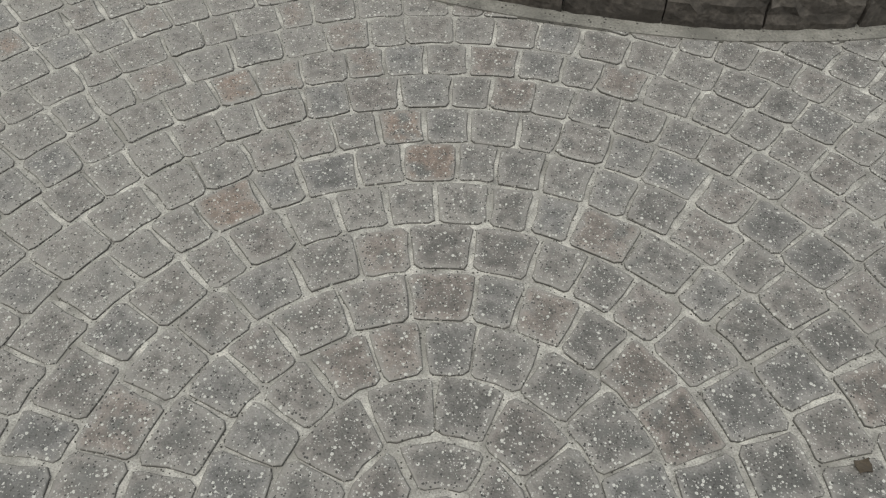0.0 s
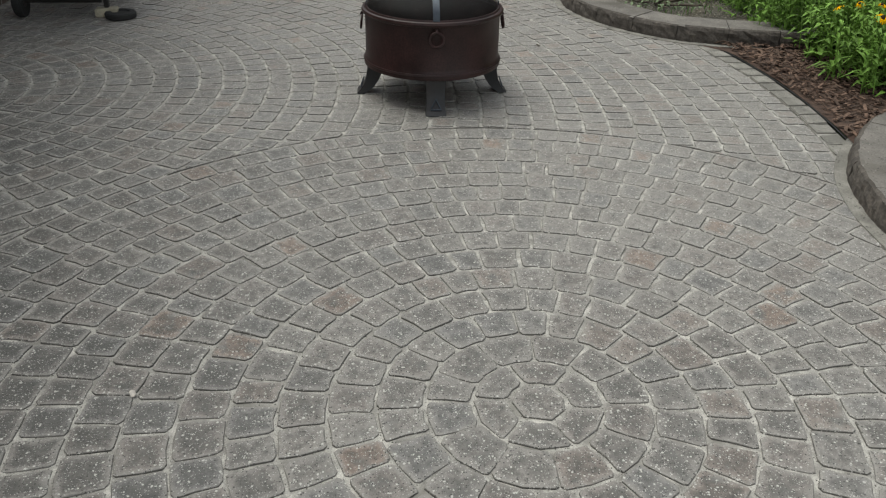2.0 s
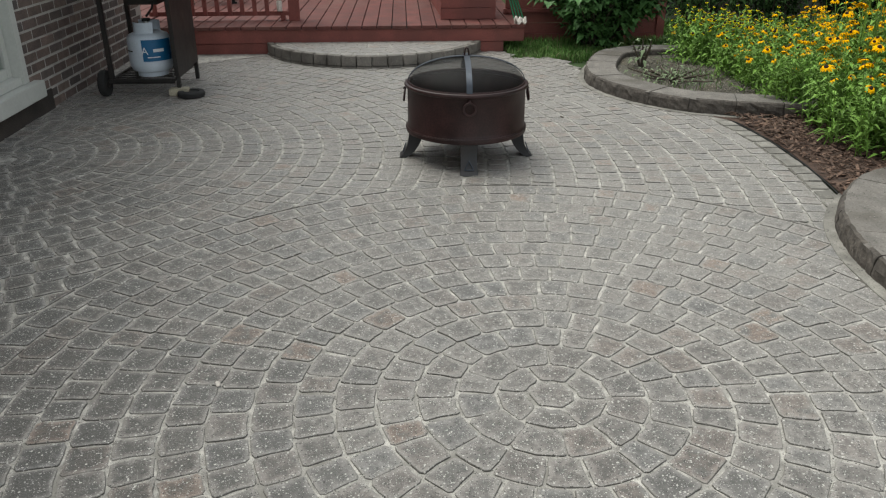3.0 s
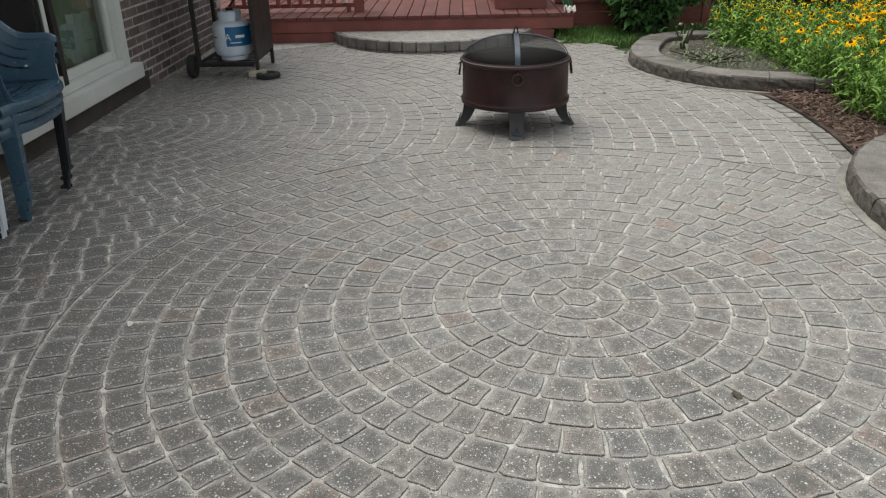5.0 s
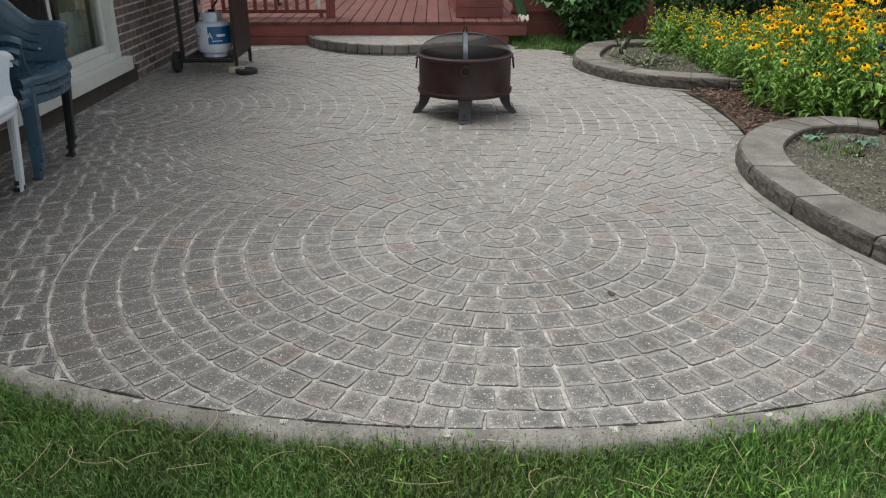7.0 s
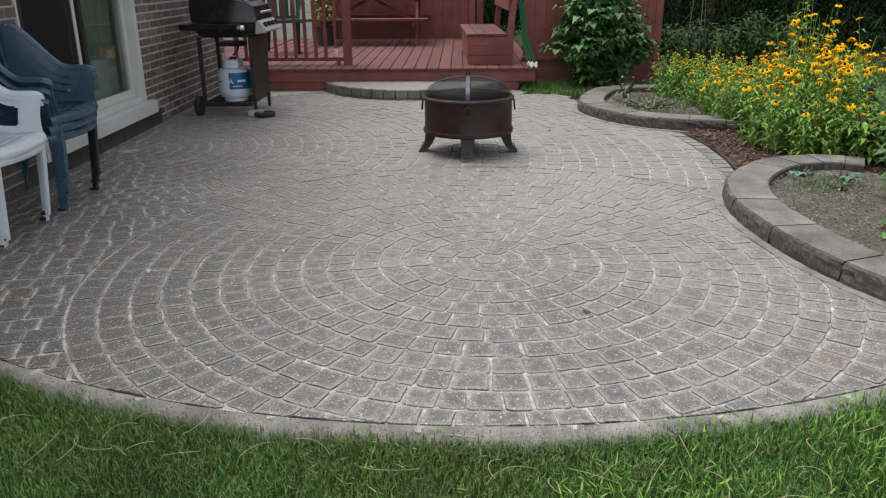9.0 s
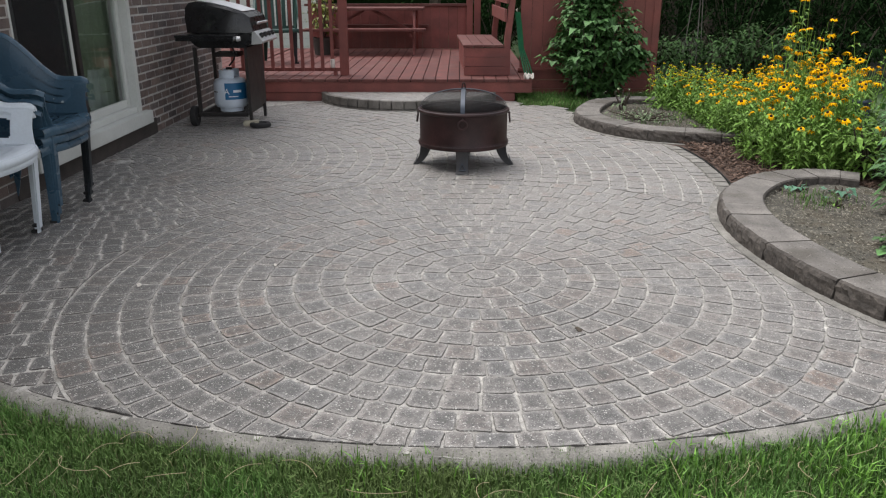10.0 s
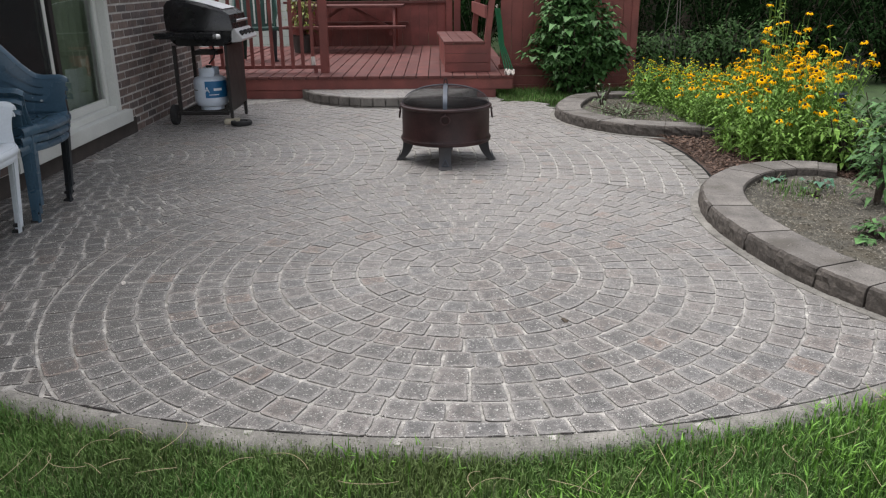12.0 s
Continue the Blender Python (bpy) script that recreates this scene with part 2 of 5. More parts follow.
M_edge = material("edging_concrete", (0.235, 0.223, 0.2), 0.9, vary=0.34, scale=11, fine=150, bump=0.9, second=(0.165, 0.157, 0.14), spots=BLOCK_GRAIN)
# upright and sloping block faces, darker and browner than the tops
M_block_face = material("block_face", (0.088, 0.076, 0.066), 0.95, vary=0.4, scale=30, fine=90, bump=1.0, second=(0.06, 0.052, 0.045), per_object=0.12)
M_block = material("wall_block", (0.178, 0.163, 0.147), 0.9, vary=0.28, scale=9, fine=110, bump=0.9, second=(0.105, 0.094, 0.08), spots=BLOCK_GRAIN, per_object=0.12)
M_earth = material("lawn_earth", (0.046, 0.082, 0.024), 0.95, vary=0.4, scale=3, fine=60, bump=0.8, second=(0.06, 0.078, 0.03))
M_soil = material("bed_soil", (0.092, 0.085, 0.068), 0.95, vary=0.35, scale=9, fine=90, bump=1.0, second=(0.09, 0.075, 0.05), spots=[((0.3, 0.27, 0.22), 70, 0.1), ((0.06, 0.045, 0.03), 90, 0.2)])
M_mulch = material("mulch", (0.1, 0.06, 0.043), 0.95, vary=0.5, scale=25, fine=120, bump=1.0, per_island=0.5)
M_brick = material("brick", (0.2, 0.12, 0.095), 0.85, vary=0.25, scale=12, fine=140, bump=0.7, per_object=0.2, tints=[(0, (0.125, 0.093, 0.083)), (0.25, (0.147, 0.108, 0.094)), (0.5, (0.112, 0.09, 0.083)), (0.65, (0.165, 0.122, 0.104)), (0.85, (0.094, 0.078, 0.073))])
M_brick_far = material("brick_joined", (0.2, 0.12, 0.095), 0.85, vary=0.25, scale=12, fine=140, bump=0.7, per_island=0.2, tints=[(0, (0.125, 0.093, 0.083)), (0.25, (0.147, 0.108, 0.094)), (0.5, (0.112, 0.09, 0.083)), (0.65, (0.165, 0.122, 0.104)), (0.85, (0.094, 0.078, 0.073))])
M_mortar = material("mortar", (0.4, 0.375, 0.35), 0.95, vary=0.2, scale=10, fine=200, bump=0.5)
M_vinyl = material("white_vinyl", (0.55, 0.56, 0.53), 0.45, vary=0.06, scale=3, fine=60, bump=0.03, second=(0.46, 0.465, 0.43))
M_red = material("red_deck_paint", (0.212, 0.061, 0.05), 0.6, vary=0.2, scale=5, fine=90, bump=0.3, second=(0.16, 0.049, 0.041), per_object=0.1)
M_board = material("worn_deck_paint", (0.13, 0.046, 0.04), 0.66, gloss=0.3, vary=0.32, scale=7, fine=90, bump=0.45, second=(0.15, 0.068, 0.058), per_object=0.12)
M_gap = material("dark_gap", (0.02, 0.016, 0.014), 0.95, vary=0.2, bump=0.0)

M_leaf = material("leaf", (0.168, 0.3, 0.055), 0.6, gloss=0.25, vary=0.25, scale=15, fine=60, bump=0.1, per_island=0.35)
M_shrub = material("shrub_leaf", (0.078, 0.175, 0.052), 0.55, gloss=0.3, vary=0.25, scale=15, fine=60, bump=0.1, per_island=0.35)
# near-black leaf colour holds the deep shade inside the woods
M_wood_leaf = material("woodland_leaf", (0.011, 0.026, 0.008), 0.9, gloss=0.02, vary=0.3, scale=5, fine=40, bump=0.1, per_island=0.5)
M_grass = material("grass_blade", (0.085, 0.15, 0.03), 0.7, gloss=0.2, vary=0.34, scale=2.5, fine=40, bump=0.0, per_island=0.22, second=(0.13, 0.185, 0.06), tints=[(0, (0.095, 0.2, 0.046)), (0.45, (0.12, 0.225, 0.056)), (0.82, (0.15, 0.215, 0.078)), (0.94, (0.27, 0.245, 0.135))])
M_grass_coarse = material("coarse_grass_blade", (0.14, 0.29, 0.045), 0.55, gloss=0.3, vary=0.25, scale=3, fine=40, bump=0.0, per_island=0.3)
M_petal = material("yellow_petal", (0.95, 0.48, 0.004), 0.85, gloss=0.05, vary=0.12, scale=30, fine=90, bump=0.05, per_object=0.2)
M_cone = material("dark_flower_cone", (0.03, 0.015, 0.008), 0.9, vary=0.3, scale=60, fine=200, bump=0.5)
M_pink = material("pink_petal", (0.5, 0.3, 0.38), 0.6, vary=0.15, scale=30, bump=0.0)
M_bark = material("bark", (0.07, 0.055, 0.04), 0.95, vary=0.35, scale=12, fine=70, bump=1.0)
M_pit = material("dark_brown_enamelled_steel", (0.031, 0.013, 0.0125), 0.45, metal=0.0, gloss=0.35, vary=0.4, scale=9, fine=120, bump=0.15, second=(0.046, 0.026, 0.024))
M_leg = material("black_leg_steel", (0.014, 0.0135, 0.016), 0.45, vary=0.3, scale=14, bump=0.1, second=(0.024, 0.019, 0.019))
M_strap = material("blue_grey_steel", (0.06, 0.07, 0.088), 0.4, metal=0.5, vary=0.2, scale=20, bump=0.1)
M_ash = material("ash", (0.16, 0.145, 0.13), 0.95, vary=0.4, scale=20, bump=0.8)
M_wire = see_through("wire_mesh", (0.004, 0.004, 0.004), 0.52, 0.7, 0.0)
M_blue = material("blue_plastic", (0.044, 0.088, 0.13), 0.27, vary=0.14, scale=6, fine=80, bump=0.05, second=(0.062, 0.108, 0.155), spots=[((0.35, 0.39, 0.41), 70, 0.006)])
M_leg_shade = material("shaded_leg_plastic", (0.012, 0.016, 0.02), 0.5, vary=0.3, scale=12, fine=90, bump=0.1)
M_white = material("white_plastic", (0.66, 0.71, 0.76), 0.4, vary=0.06, scale=6, fine=80, bump=0.05, second=(0.6, 0.64, 0.68))
M_green = material("green_plastic", (0.016, 0.06, 0.048), 0.45, vary=0.12, scale=6, bump=0.05)
M_black = material("black_enamel", (0.012, 0.012, 0.013), 0.28, vary=0.2, scale=9, fine=150, bump=0.04)
M_frame = material("black_painted_steel", (0.018, 0.016, 0.015), 0.5, vary=0.25, scale=15, bump=0.1, second=(0.035, 0.024, 0.018))
M_steel = material("stainless_steel", (0.7, 0.7, 0.7), 0.42, metal=1.0, vary=0.06, scale=20, fine=300, bump=0.03)
M_rubber = material("black_rubber", (0.02, 0.02, 0.02), 0.85, vary=0.3, scale=20, bump=0.4)
M_tank = material("white_tank_paint", (0.66, 0.73, 0.82), 0.35, vary=0.08, scale=9, bump=0.03, second=(0.58, 0.64, 0.72))
M_label = material("blue_label", (0.012, 0.12, 0.27), 0.4, vary=0.08, scale=9, bump=0.0)
M_ink = material("white_ink", (0.75, 0.77, 0.8), 0.5, vary=0.05, bump=0.0)
M_beige = material("beige_brick", (0.42, 0.38, 0.29), 0.9, vary=0.2, scale=20, bump=0.6)
M_hose = material("green_hose", (0.01, 0.13, 0.05), 0.35, vary=0.15, scale=20, bump=0.05)
M_curtain = material("curtain", (0.15, 0.185, 0.12), 0.9, vary=0.15, scale=5, bump=0.1)
# room walls coloured near-black for the dimness behind the glass
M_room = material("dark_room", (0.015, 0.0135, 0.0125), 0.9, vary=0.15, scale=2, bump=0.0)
M_glass = glass_material("window_glass", (0.9, 0.95, 0.92))
M_screen = see_through("insect_screen", (0.004, 0.004, 0.0045), 0.45, 0.8)
M_siding = material("pale_siding", (0.6, 0.6, 0.57), 0.6, vary=0.08, scale=3, bump=0.05)
M_chip = material("bark_chip", (0.115, 0.072, 0.052), 0.95, vary=0.4, scale=40, bump=0.4, per_island=0.55)
M_pot = material("dark_pot", (0.04, 0.035, 0.03), 0.6, vary=0.2, bump=0.1)
M_teal = material("bluish_leaf", (0.09, 0.22, 0.13), 0.5, vary=0.15, scale=20, bump=0.1)
M_slate = material("slate_blue_plastic", (0.035, 0.05, 0.075), 0.5, vary=0.15, scale=9, bump=0.1)
M_sage = material("grey_green_leaf", (0.2, 0.26, 0.15), 0.8, gloss=0.15, vary=0.25, scale=15, fine=60, bump=0.1, per_island=0.35)
M_petalw = material("dried_white_bloom", (0.6, 0.55, 0.5), 0.8, vary=0.2, scale=40, bump=0.2)

# ---- ground and patio ----
CIRCLE, FAN = (0.0, 0.0), (-2.366, -2.652)
LAWN_C, LAWN_R = Vector((-2.168, -0.09)), 3.66
DISC = 1.817

ground = tagged(part("ground", Geo().add([(-400, -400, -0.045), (400, -400, -0.045), (400, 400, -0.045), (-400, 400, -0.045)], [(0, 1, 2, 3)]), M_earth), "green lawn ground reaching to the horizon", "lawn", kind="structure")


def kerb_y(x):
    """The patio's free edge along the mulch."""
    return 1.75 - 0.055 * (x + 2.3) ** 2 * 2.2


def patio_outline():
    pts = [(-5.52, -2.84), (0.35, -2.84)]
    for i in range(33):
        a = radians(-47.5 + i * 2.9)
        p = LAWN_C + (LAWN_R - 0.012) * Vector((math.cos(a), math.sin(a)))
        if p.y < 1.9:
            pts.append((p.x, p.y))
    pts += [(0.9, 1.9), (-0.6, 1.75), (-1.35, 1.66)]
    pts += [(x, kerb_y(x)) for x in (-1.6, -1.9, -2.2, -2.5, -2.8, -3.05)]
    pts += [(-3.3, 1.6), (-4.0, 1.3), (-4.4, 1.1), (-5.12, 0.98), (-5.2, 0.56), (-5.52, 0.54)]
    return pts


OUT = patio_outline()
edge_top = sorted([(x, y) for x, y in OUT if y > 0.5] + [(1.3, 0.9)])
rows = []
for i in range(141):
    x = -5.52 + i * 0.05
    lo = -2.84
    if x > 0.25:
        lo = LAWN_C.y - math.sqrt(max(0.0, (LAWN_R - 0.045) ** 2 - (x - LAWN_C.x) ** 2))
    hi = min(np.interp(x, [p[0] for p in edge_top], [p[1] for p in edge_top]), LAWN_C.y + math.sqrt(max(0.0, (LAWN_R - 0.045) ** 2 - (x - LAWN_C.x) ** 2)))
    rows.append([(x, lo, -0.06), (x, lo, -0.0006), (x, hi, -0.0006), (x, hi, -0.06)])
patio = tagged(part("pavement", Geo().rings(rows, closed=False), M_joint), "grey cobble paver patio laid in rings with pale sanded joints", "patio", kind="structure")


def inside(x, y):
    hit, n = False, len(OUT)
    for i in range(n):
        (x0, y0), (x1, y1) = OUT[i], OUT[i - 1]
        if (y0 > y) != (y1 > y) and x < (x1 - x0) * (y - y0) / (y1 - y0) + x0:
            hit = not hit
    return hit


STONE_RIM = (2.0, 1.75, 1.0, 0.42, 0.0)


def stone(outline, h, tilt=(0, 0), chip=random.Random(3)):
    """One tumbled paver: a worn, slightly pillowed plate over its outline, in rows from the joint to the middle."""
    k = len(outline)
    cx, cy = sum(p[0] for p in outline) / k, sum(p[1] for p in outline) / k
    rows = []
    for grow, z in ((0.0, -0.007), (0.0008, h - 0.0022), (0.0034, h - 0.0002), (0.0125, h), (0.028, h + 0.0003)):
        row = []
        for x, y in outline:
            d = math.hypot(x - cx, y - cy) or 1
            s = max(0.2, 1 - grow * chip.uniform(0.75, 1.3) / d)
            px, py = cx + (x - cx) * s, cy + (y - cy) * s
            row.append((px, py, z + tilt[0] * (px - cx) + tilt[1] * (py - cy) + chip.uniform(-0.0006, 0.0006) if z > -0.005 else z))
        rows.append(row)
    g = Geo().rings(rows, caps=False)
    n = len(g.v)
    g.f.append(tuple(range(n - k, n)))
    return g


def sector(r0, r1, half, rng, wob=0.0042):
    """Outline of a ring's stone round angle 0, with worn corners and uneven sides."""
    pts, rm = [], (r0 + r1) / 2
    j = lambda: rng.uniform(-wob, wob)
    c = 0.0095
    for r, a, da, dr in ((r0, -half, 1, 0), (r0, half, -1, 0), (r1, half, -1, 0), (r1, -half, 1, 0)):
        sr = 1 if r == r0 else -1
        ca = c / r if r > 0.02 else 0
        first = (r + sr * c + j(), a + j() / r)
        then = (r + j() * 0.6, a + da * ca + j() / r)
        pts += [first, then] if (a < 0) == (r == r0) else [then, first]
    more = []
    for i, (r, a) in enumerate(pts):
        r2, a2 = pts[(i + 1) % 8]
        more.append((r, a))
        if abs(r2 - r) + abs(a2 - a) * r > 0.03:
            more.append(((r + r2) / 2 + j(), (a + a2) / 2 + j() / rm))
    return [(r * math.cos(a), r * math.sin(a)) for r, a in more]


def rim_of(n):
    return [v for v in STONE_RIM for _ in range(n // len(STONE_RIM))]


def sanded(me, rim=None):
    """Marks each stone's rim, where joint sand has been swept over the edge, and its sides for painted joint shade."""
    at = me.attributes.new("rim_sand_side_shade", "FLOAT", "POINT")
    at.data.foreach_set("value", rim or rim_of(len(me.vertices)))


rng = random.Random(7)
near_stones, far_geo, shared, field_rim = [], Geo(), {}, []
JOINT, BUTT = 0.0062, 0.0072


def keep(x, y, in_disc):
    if not inside(x, y):
        return False
    r = math.hypot(x, y)
    return r < DISC if in_disc else r > DISC - 0.056


def clip(x, y, in_disc):
    """Cut stones at the lawn edging and where the circle meets the fan."""
    p = Vector((x, y))
    r = p.length
    if in_disc and r > DISC - 0.004:
        p *= (DISC - 0.004) / r
    if not in_disc and r < DISC + 0.005:
        p *= (DISC + 0.005) / r
    q = p - LAWN_C
    if q.length > LAWN_R - 0.068:
        p = LAWN_C + q * ((LAWN_R - 0.068) / q.length)
    if -3.05 < p.x < -1.5:
        p.y = min(p.y, kerb_y(p.x) - 0.112)
    return p.x, p.y


def lay(centre, first, last, in_disc, inner, pitch):
    for ring in range(first, last):
        r0, r1 = inner + (ring - 1) * pitch, inner + ring * pitch
        if ring == 0:
            r0, r1 = 0.072, inner
        a = rng.uniform(0, 1)
        rm = (r0 + r1) / 2
        gap = JOINT if in_disc else 0.0112
        widths = []
        total = 2 * math.pi * rm
        while sum(widths) < total - 0.05:
            widths.append(rng.choice((0.092, 0.104, 0.112, 0.126)) if ring else 0.118)
        k = total / sum(widths)
        for w in widths:
            mid = a + w * k / rm / 2
            half = w * k / rm / 2
            a += w * k / rm
            x, y = centre[0] + rm * math.cos(mid), centre[1] + rm * math.sin(mid)
            if not keep(x, y, in_disc):
                continue
            h = rng.uniform(0.0, 0.0024) + 0.0032
            dr = rng.uniform(-0.002, 0.002)
            if in_disc and rm < 1.16:
                key = (ring, w, rng.randrange(2))
                if key not in shared:
                    shared[key] = stone(sector(r0 + gap / 2, r1 - gap / 2, half - BUTT / 2 / rm, rng), 0.004).mesh("paver", M_paver, smooth=True)
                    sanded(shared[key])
                near_stones.append((shared[key], mid, dr, h - 0.004, rng.uniform(-0.5, 0.5), rng.uniform(-0.5, 0.5)))
                continue
            o = sector(r0 + gap / 2 + dr, r1 - gap / 2 + dr, half - (BUTT if in_disc else 0.0096) / 2 / rm, rng)
            c, s = math.cos(mid), math.sin(mid)
            o = [clip(centre[0] + px * c - py * s, centre[1] + px * s + py * c, in_disc) for px, py in o]
            far_geo.v += (g := stone(o, h, (rng.uniform(-0.016, 0.016), rng.uniform(-0.016, 0.016)))).v
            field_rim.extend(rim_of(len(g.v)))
            far_geo.f += [tuple(i + len(far_geo.v) - len(g.v) for i in q) for q in g.f]


lay(CIRCLE, 0, 15, True, 0.162, 0.118)
lay(FAN, 0, 45, False, 0.145, 0.1157)
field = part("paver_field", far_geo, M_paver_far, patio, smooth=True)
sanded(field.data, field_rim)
tagged(field, "grey tumbled pavers", kind="stuff")

# the concrete haunch that holds the pavers along the lawn, with dark strips as crack shade where it has come away
g, crack, rows = Geo(), Geo(), []
for i in range(420):
    a = radians(-47.5 + i * 0.197)
    d = Vector((math.cos(a), math.sin(a)))
    w = noise.noise((i * 0.05, 3, 0)) * 0.024 + noise.noise((i * 0.31, 7, 0)) * 0.013
    v = noise.noise((i * 0.11, 17, 0)) * 0.008
    cut = -0.006 if i % 37 in (5, 6) else 0.0
    rows.append([(*(LAWN_C + d * (LAWN_R - 0.064)), -0.05), (*(LAWN_C + d * (LAWN_R - 0.063 + v * 0.5)), 0.002 + v * 0.2 + cut), (*(LAWN_C + d * (LAWN_R - 0.045 + w * 0.4)), 0.0045 + v * 0.4 + cut), (*(LAWN_C + d * (LAWN_R - 0.03 + w * 0.7)), 0.003 + w * 0.2 + cut), (*(LAWN_C + d * (LAWN_R - 0.008 + w)), -0.003 + w * 0.25 + cut), (*(LAWN_C + d * (LAWN_R + 0.008 + w)), -0.018), (*(LAWN_C + d * (LAWN_R + 0.025 + w)), -0.06)])
g.rings(rows, closed=False)
edging = tagged(part("edging", g, M_edge, smooth=True), "rough pale concrete edging between patio and lawn", "edging", kind="structure")
run = []
for i in range(1260):
    a = radians(-47.5 + i * 0.0657)
    open_here = noise.noise((i * 0.019, 41, 0)) + 0.25 * noise.noise((i * 0.11, 43, 0))
    if open_here > 0.1:
        d = Vector((math.cos(a), math.sin(a)))
        r0 = LAWN_R - 0.0675 + 0.008 * noise.noise((i * 0.07, 47, 0))
        half = 0.001 + 0.0045 * min(1, open_here * 3) * (0.7 + 0.5 * noise.noise((i * 0.21, 5, 0)))
        run.append([(*(LAWN_C + d * (r0 - half)), 0.0048), (*(LAWN_C + d * (r0 + half)), 0.0052)])
    elif run:
        if len(run) > 3:
            crack.rings(run, closed=False)
        run = []
# flat dark ribbons laid on top, standing in for shaded cracks
part("crack_soil", crack, M_gap, edging, "dark strip drawn as the shade in the crack beside the edging")

# ---- house wall ----
WALL_Y = -2.84
DOOR_L, DOOR_R, DOOR_B, DOOR_T = -3.28, -1.47, 0.26, 2.25
wall = tagged(part("wall_house", Geo().box(-5.75, -5.5, -9.0, WALL_Y - 0.26, -0.2, 2.9).box(-5.75, DOOR_L, WALL_Y - 0.25, WALL_Y - 0.0022, -0.2, 2.9).box(DOOR_R, 9, WALL_Y - 0.25, WALL_Y - 0.0022, -0.2, 2.9).box(DOOR_L, DOOR_R, WALL_Y - 0.25, WALL_Y - 0.0022, -0.2, DOOR_B - 0.13).box(DOOR_L, DOOR_R, WALL_Y - 0.25, WALL_Y - 0.0022, DOOR_T, 2.9), M_mortar), "brown brick house wall with pale mortar joints", "house wall", kind="structure")
# added roof, out of view; its eave sets the shade edge by the wall
tagged(part("roof", Geo().rings([[(x, WALL_Y + 0.42, 2.78), (x, WALL_Y + 0.42, 2.92), (x, WALL_Y - 5.0, 5.4), (x, WALL_Y - 5.0, 5.2)] for x in (-6.1, 9.3)]), material("roof_shingle", (0.07, 0.065, 0.06), 0.95, vary=0.3, scale=6, bump=0.6)), "unseen dark shingled roof slope, added so that its eave shades the patio", "roof", kind="structure")
# dark strip over the bricks, coloured as the sill's shade
tagged(part("trim", Geo().box(DOOR_L - 0.3, DOOR_R + 0.25, WALL_Y - 0.03, WALL_Y + 0.007, -0.05, DOOR_B - 0.125), material("sill_shade", (0.05, 0.041, 0.036), 0.9, vary=0.35, scale=7, bump=0.7), bevel=0.003), "dark strip put over the wall foot for the shade under the door sill", "foundation", kind="structure")
COURSE, BL, BH = 0.0685, 0.203, 0.057
bricks_near, brick_far = [], Geo()
brick_shapes = {}
for row in range(42):
    z = 0.004 + row * COURSE
    x = -5.7 + (0.5 * BL if row % 2 else 0) - 8 * 0.213
    while x < 5.5:
        x0, x1 = x, x + BL
        x += 0.213
        if z + BH < DOOR_T and z > DOOR_B - 0.19:
            if x0 < DOOR_L - 0.06 < x1:
                x1 = DOOR_L - 0.01
            elif x0 < DOOR_R + 0.01 < x1:
                x0 = DOOR_R + 0.01
            elif x0 > DOOR_L - 0.07 and x1 < DOOR_R + 0.02:
                continue
        if x1 - x0 < 0.03 or x1 < -5.6:
            continue
        if row < 18 and -5.55 < x0 < -2.9 or row < 2 and -2.9 <= x0 < -1.5:
            bricks_near.append((round(x1 - x0, 3), x0, z, rng.uniform(-0.0015, 0.0015)))
        else:
            p = rng.uniform(-0.0015, 0.0015)
            brick_far.box(x0, x1, WALL_Y - 0.02, WALL_Y + p, z, z + BH)
tagged(part("brick_courses", brick_far, M_brick_far, wall), "brown bricks", kind="stuff")


# ---- raised beds ----
def smooth_line(pts, n=10):
    """A smooth curve through plan points."""
    out = []
    P = [Vector(p) for p in pts]
    for i in range(len(P) - 1):
        a, b, c, d = P[max(i - 1, 0)], P[i], P[i + 1], P[min(i + 2, len(P) - 1)]
        for k in range(n):
            t = k / n
            out.append(0.5 * (2 * b + (c - a) * t + (2 * a - 5 * b + 4 * c - d) * t * t + (3 * b - a - 3 * c + d) * t ** 3))
    return out + [P[-1]]


def offset(line, d):
    out = []
    for i, p in enumerate(line):
        t = (line[min(i + 1, len(line) - 1)] - line[max(i - 1, 0)]).normalized()
        out.append(p + Vector((-t.y, t.x)) * d)
    return out


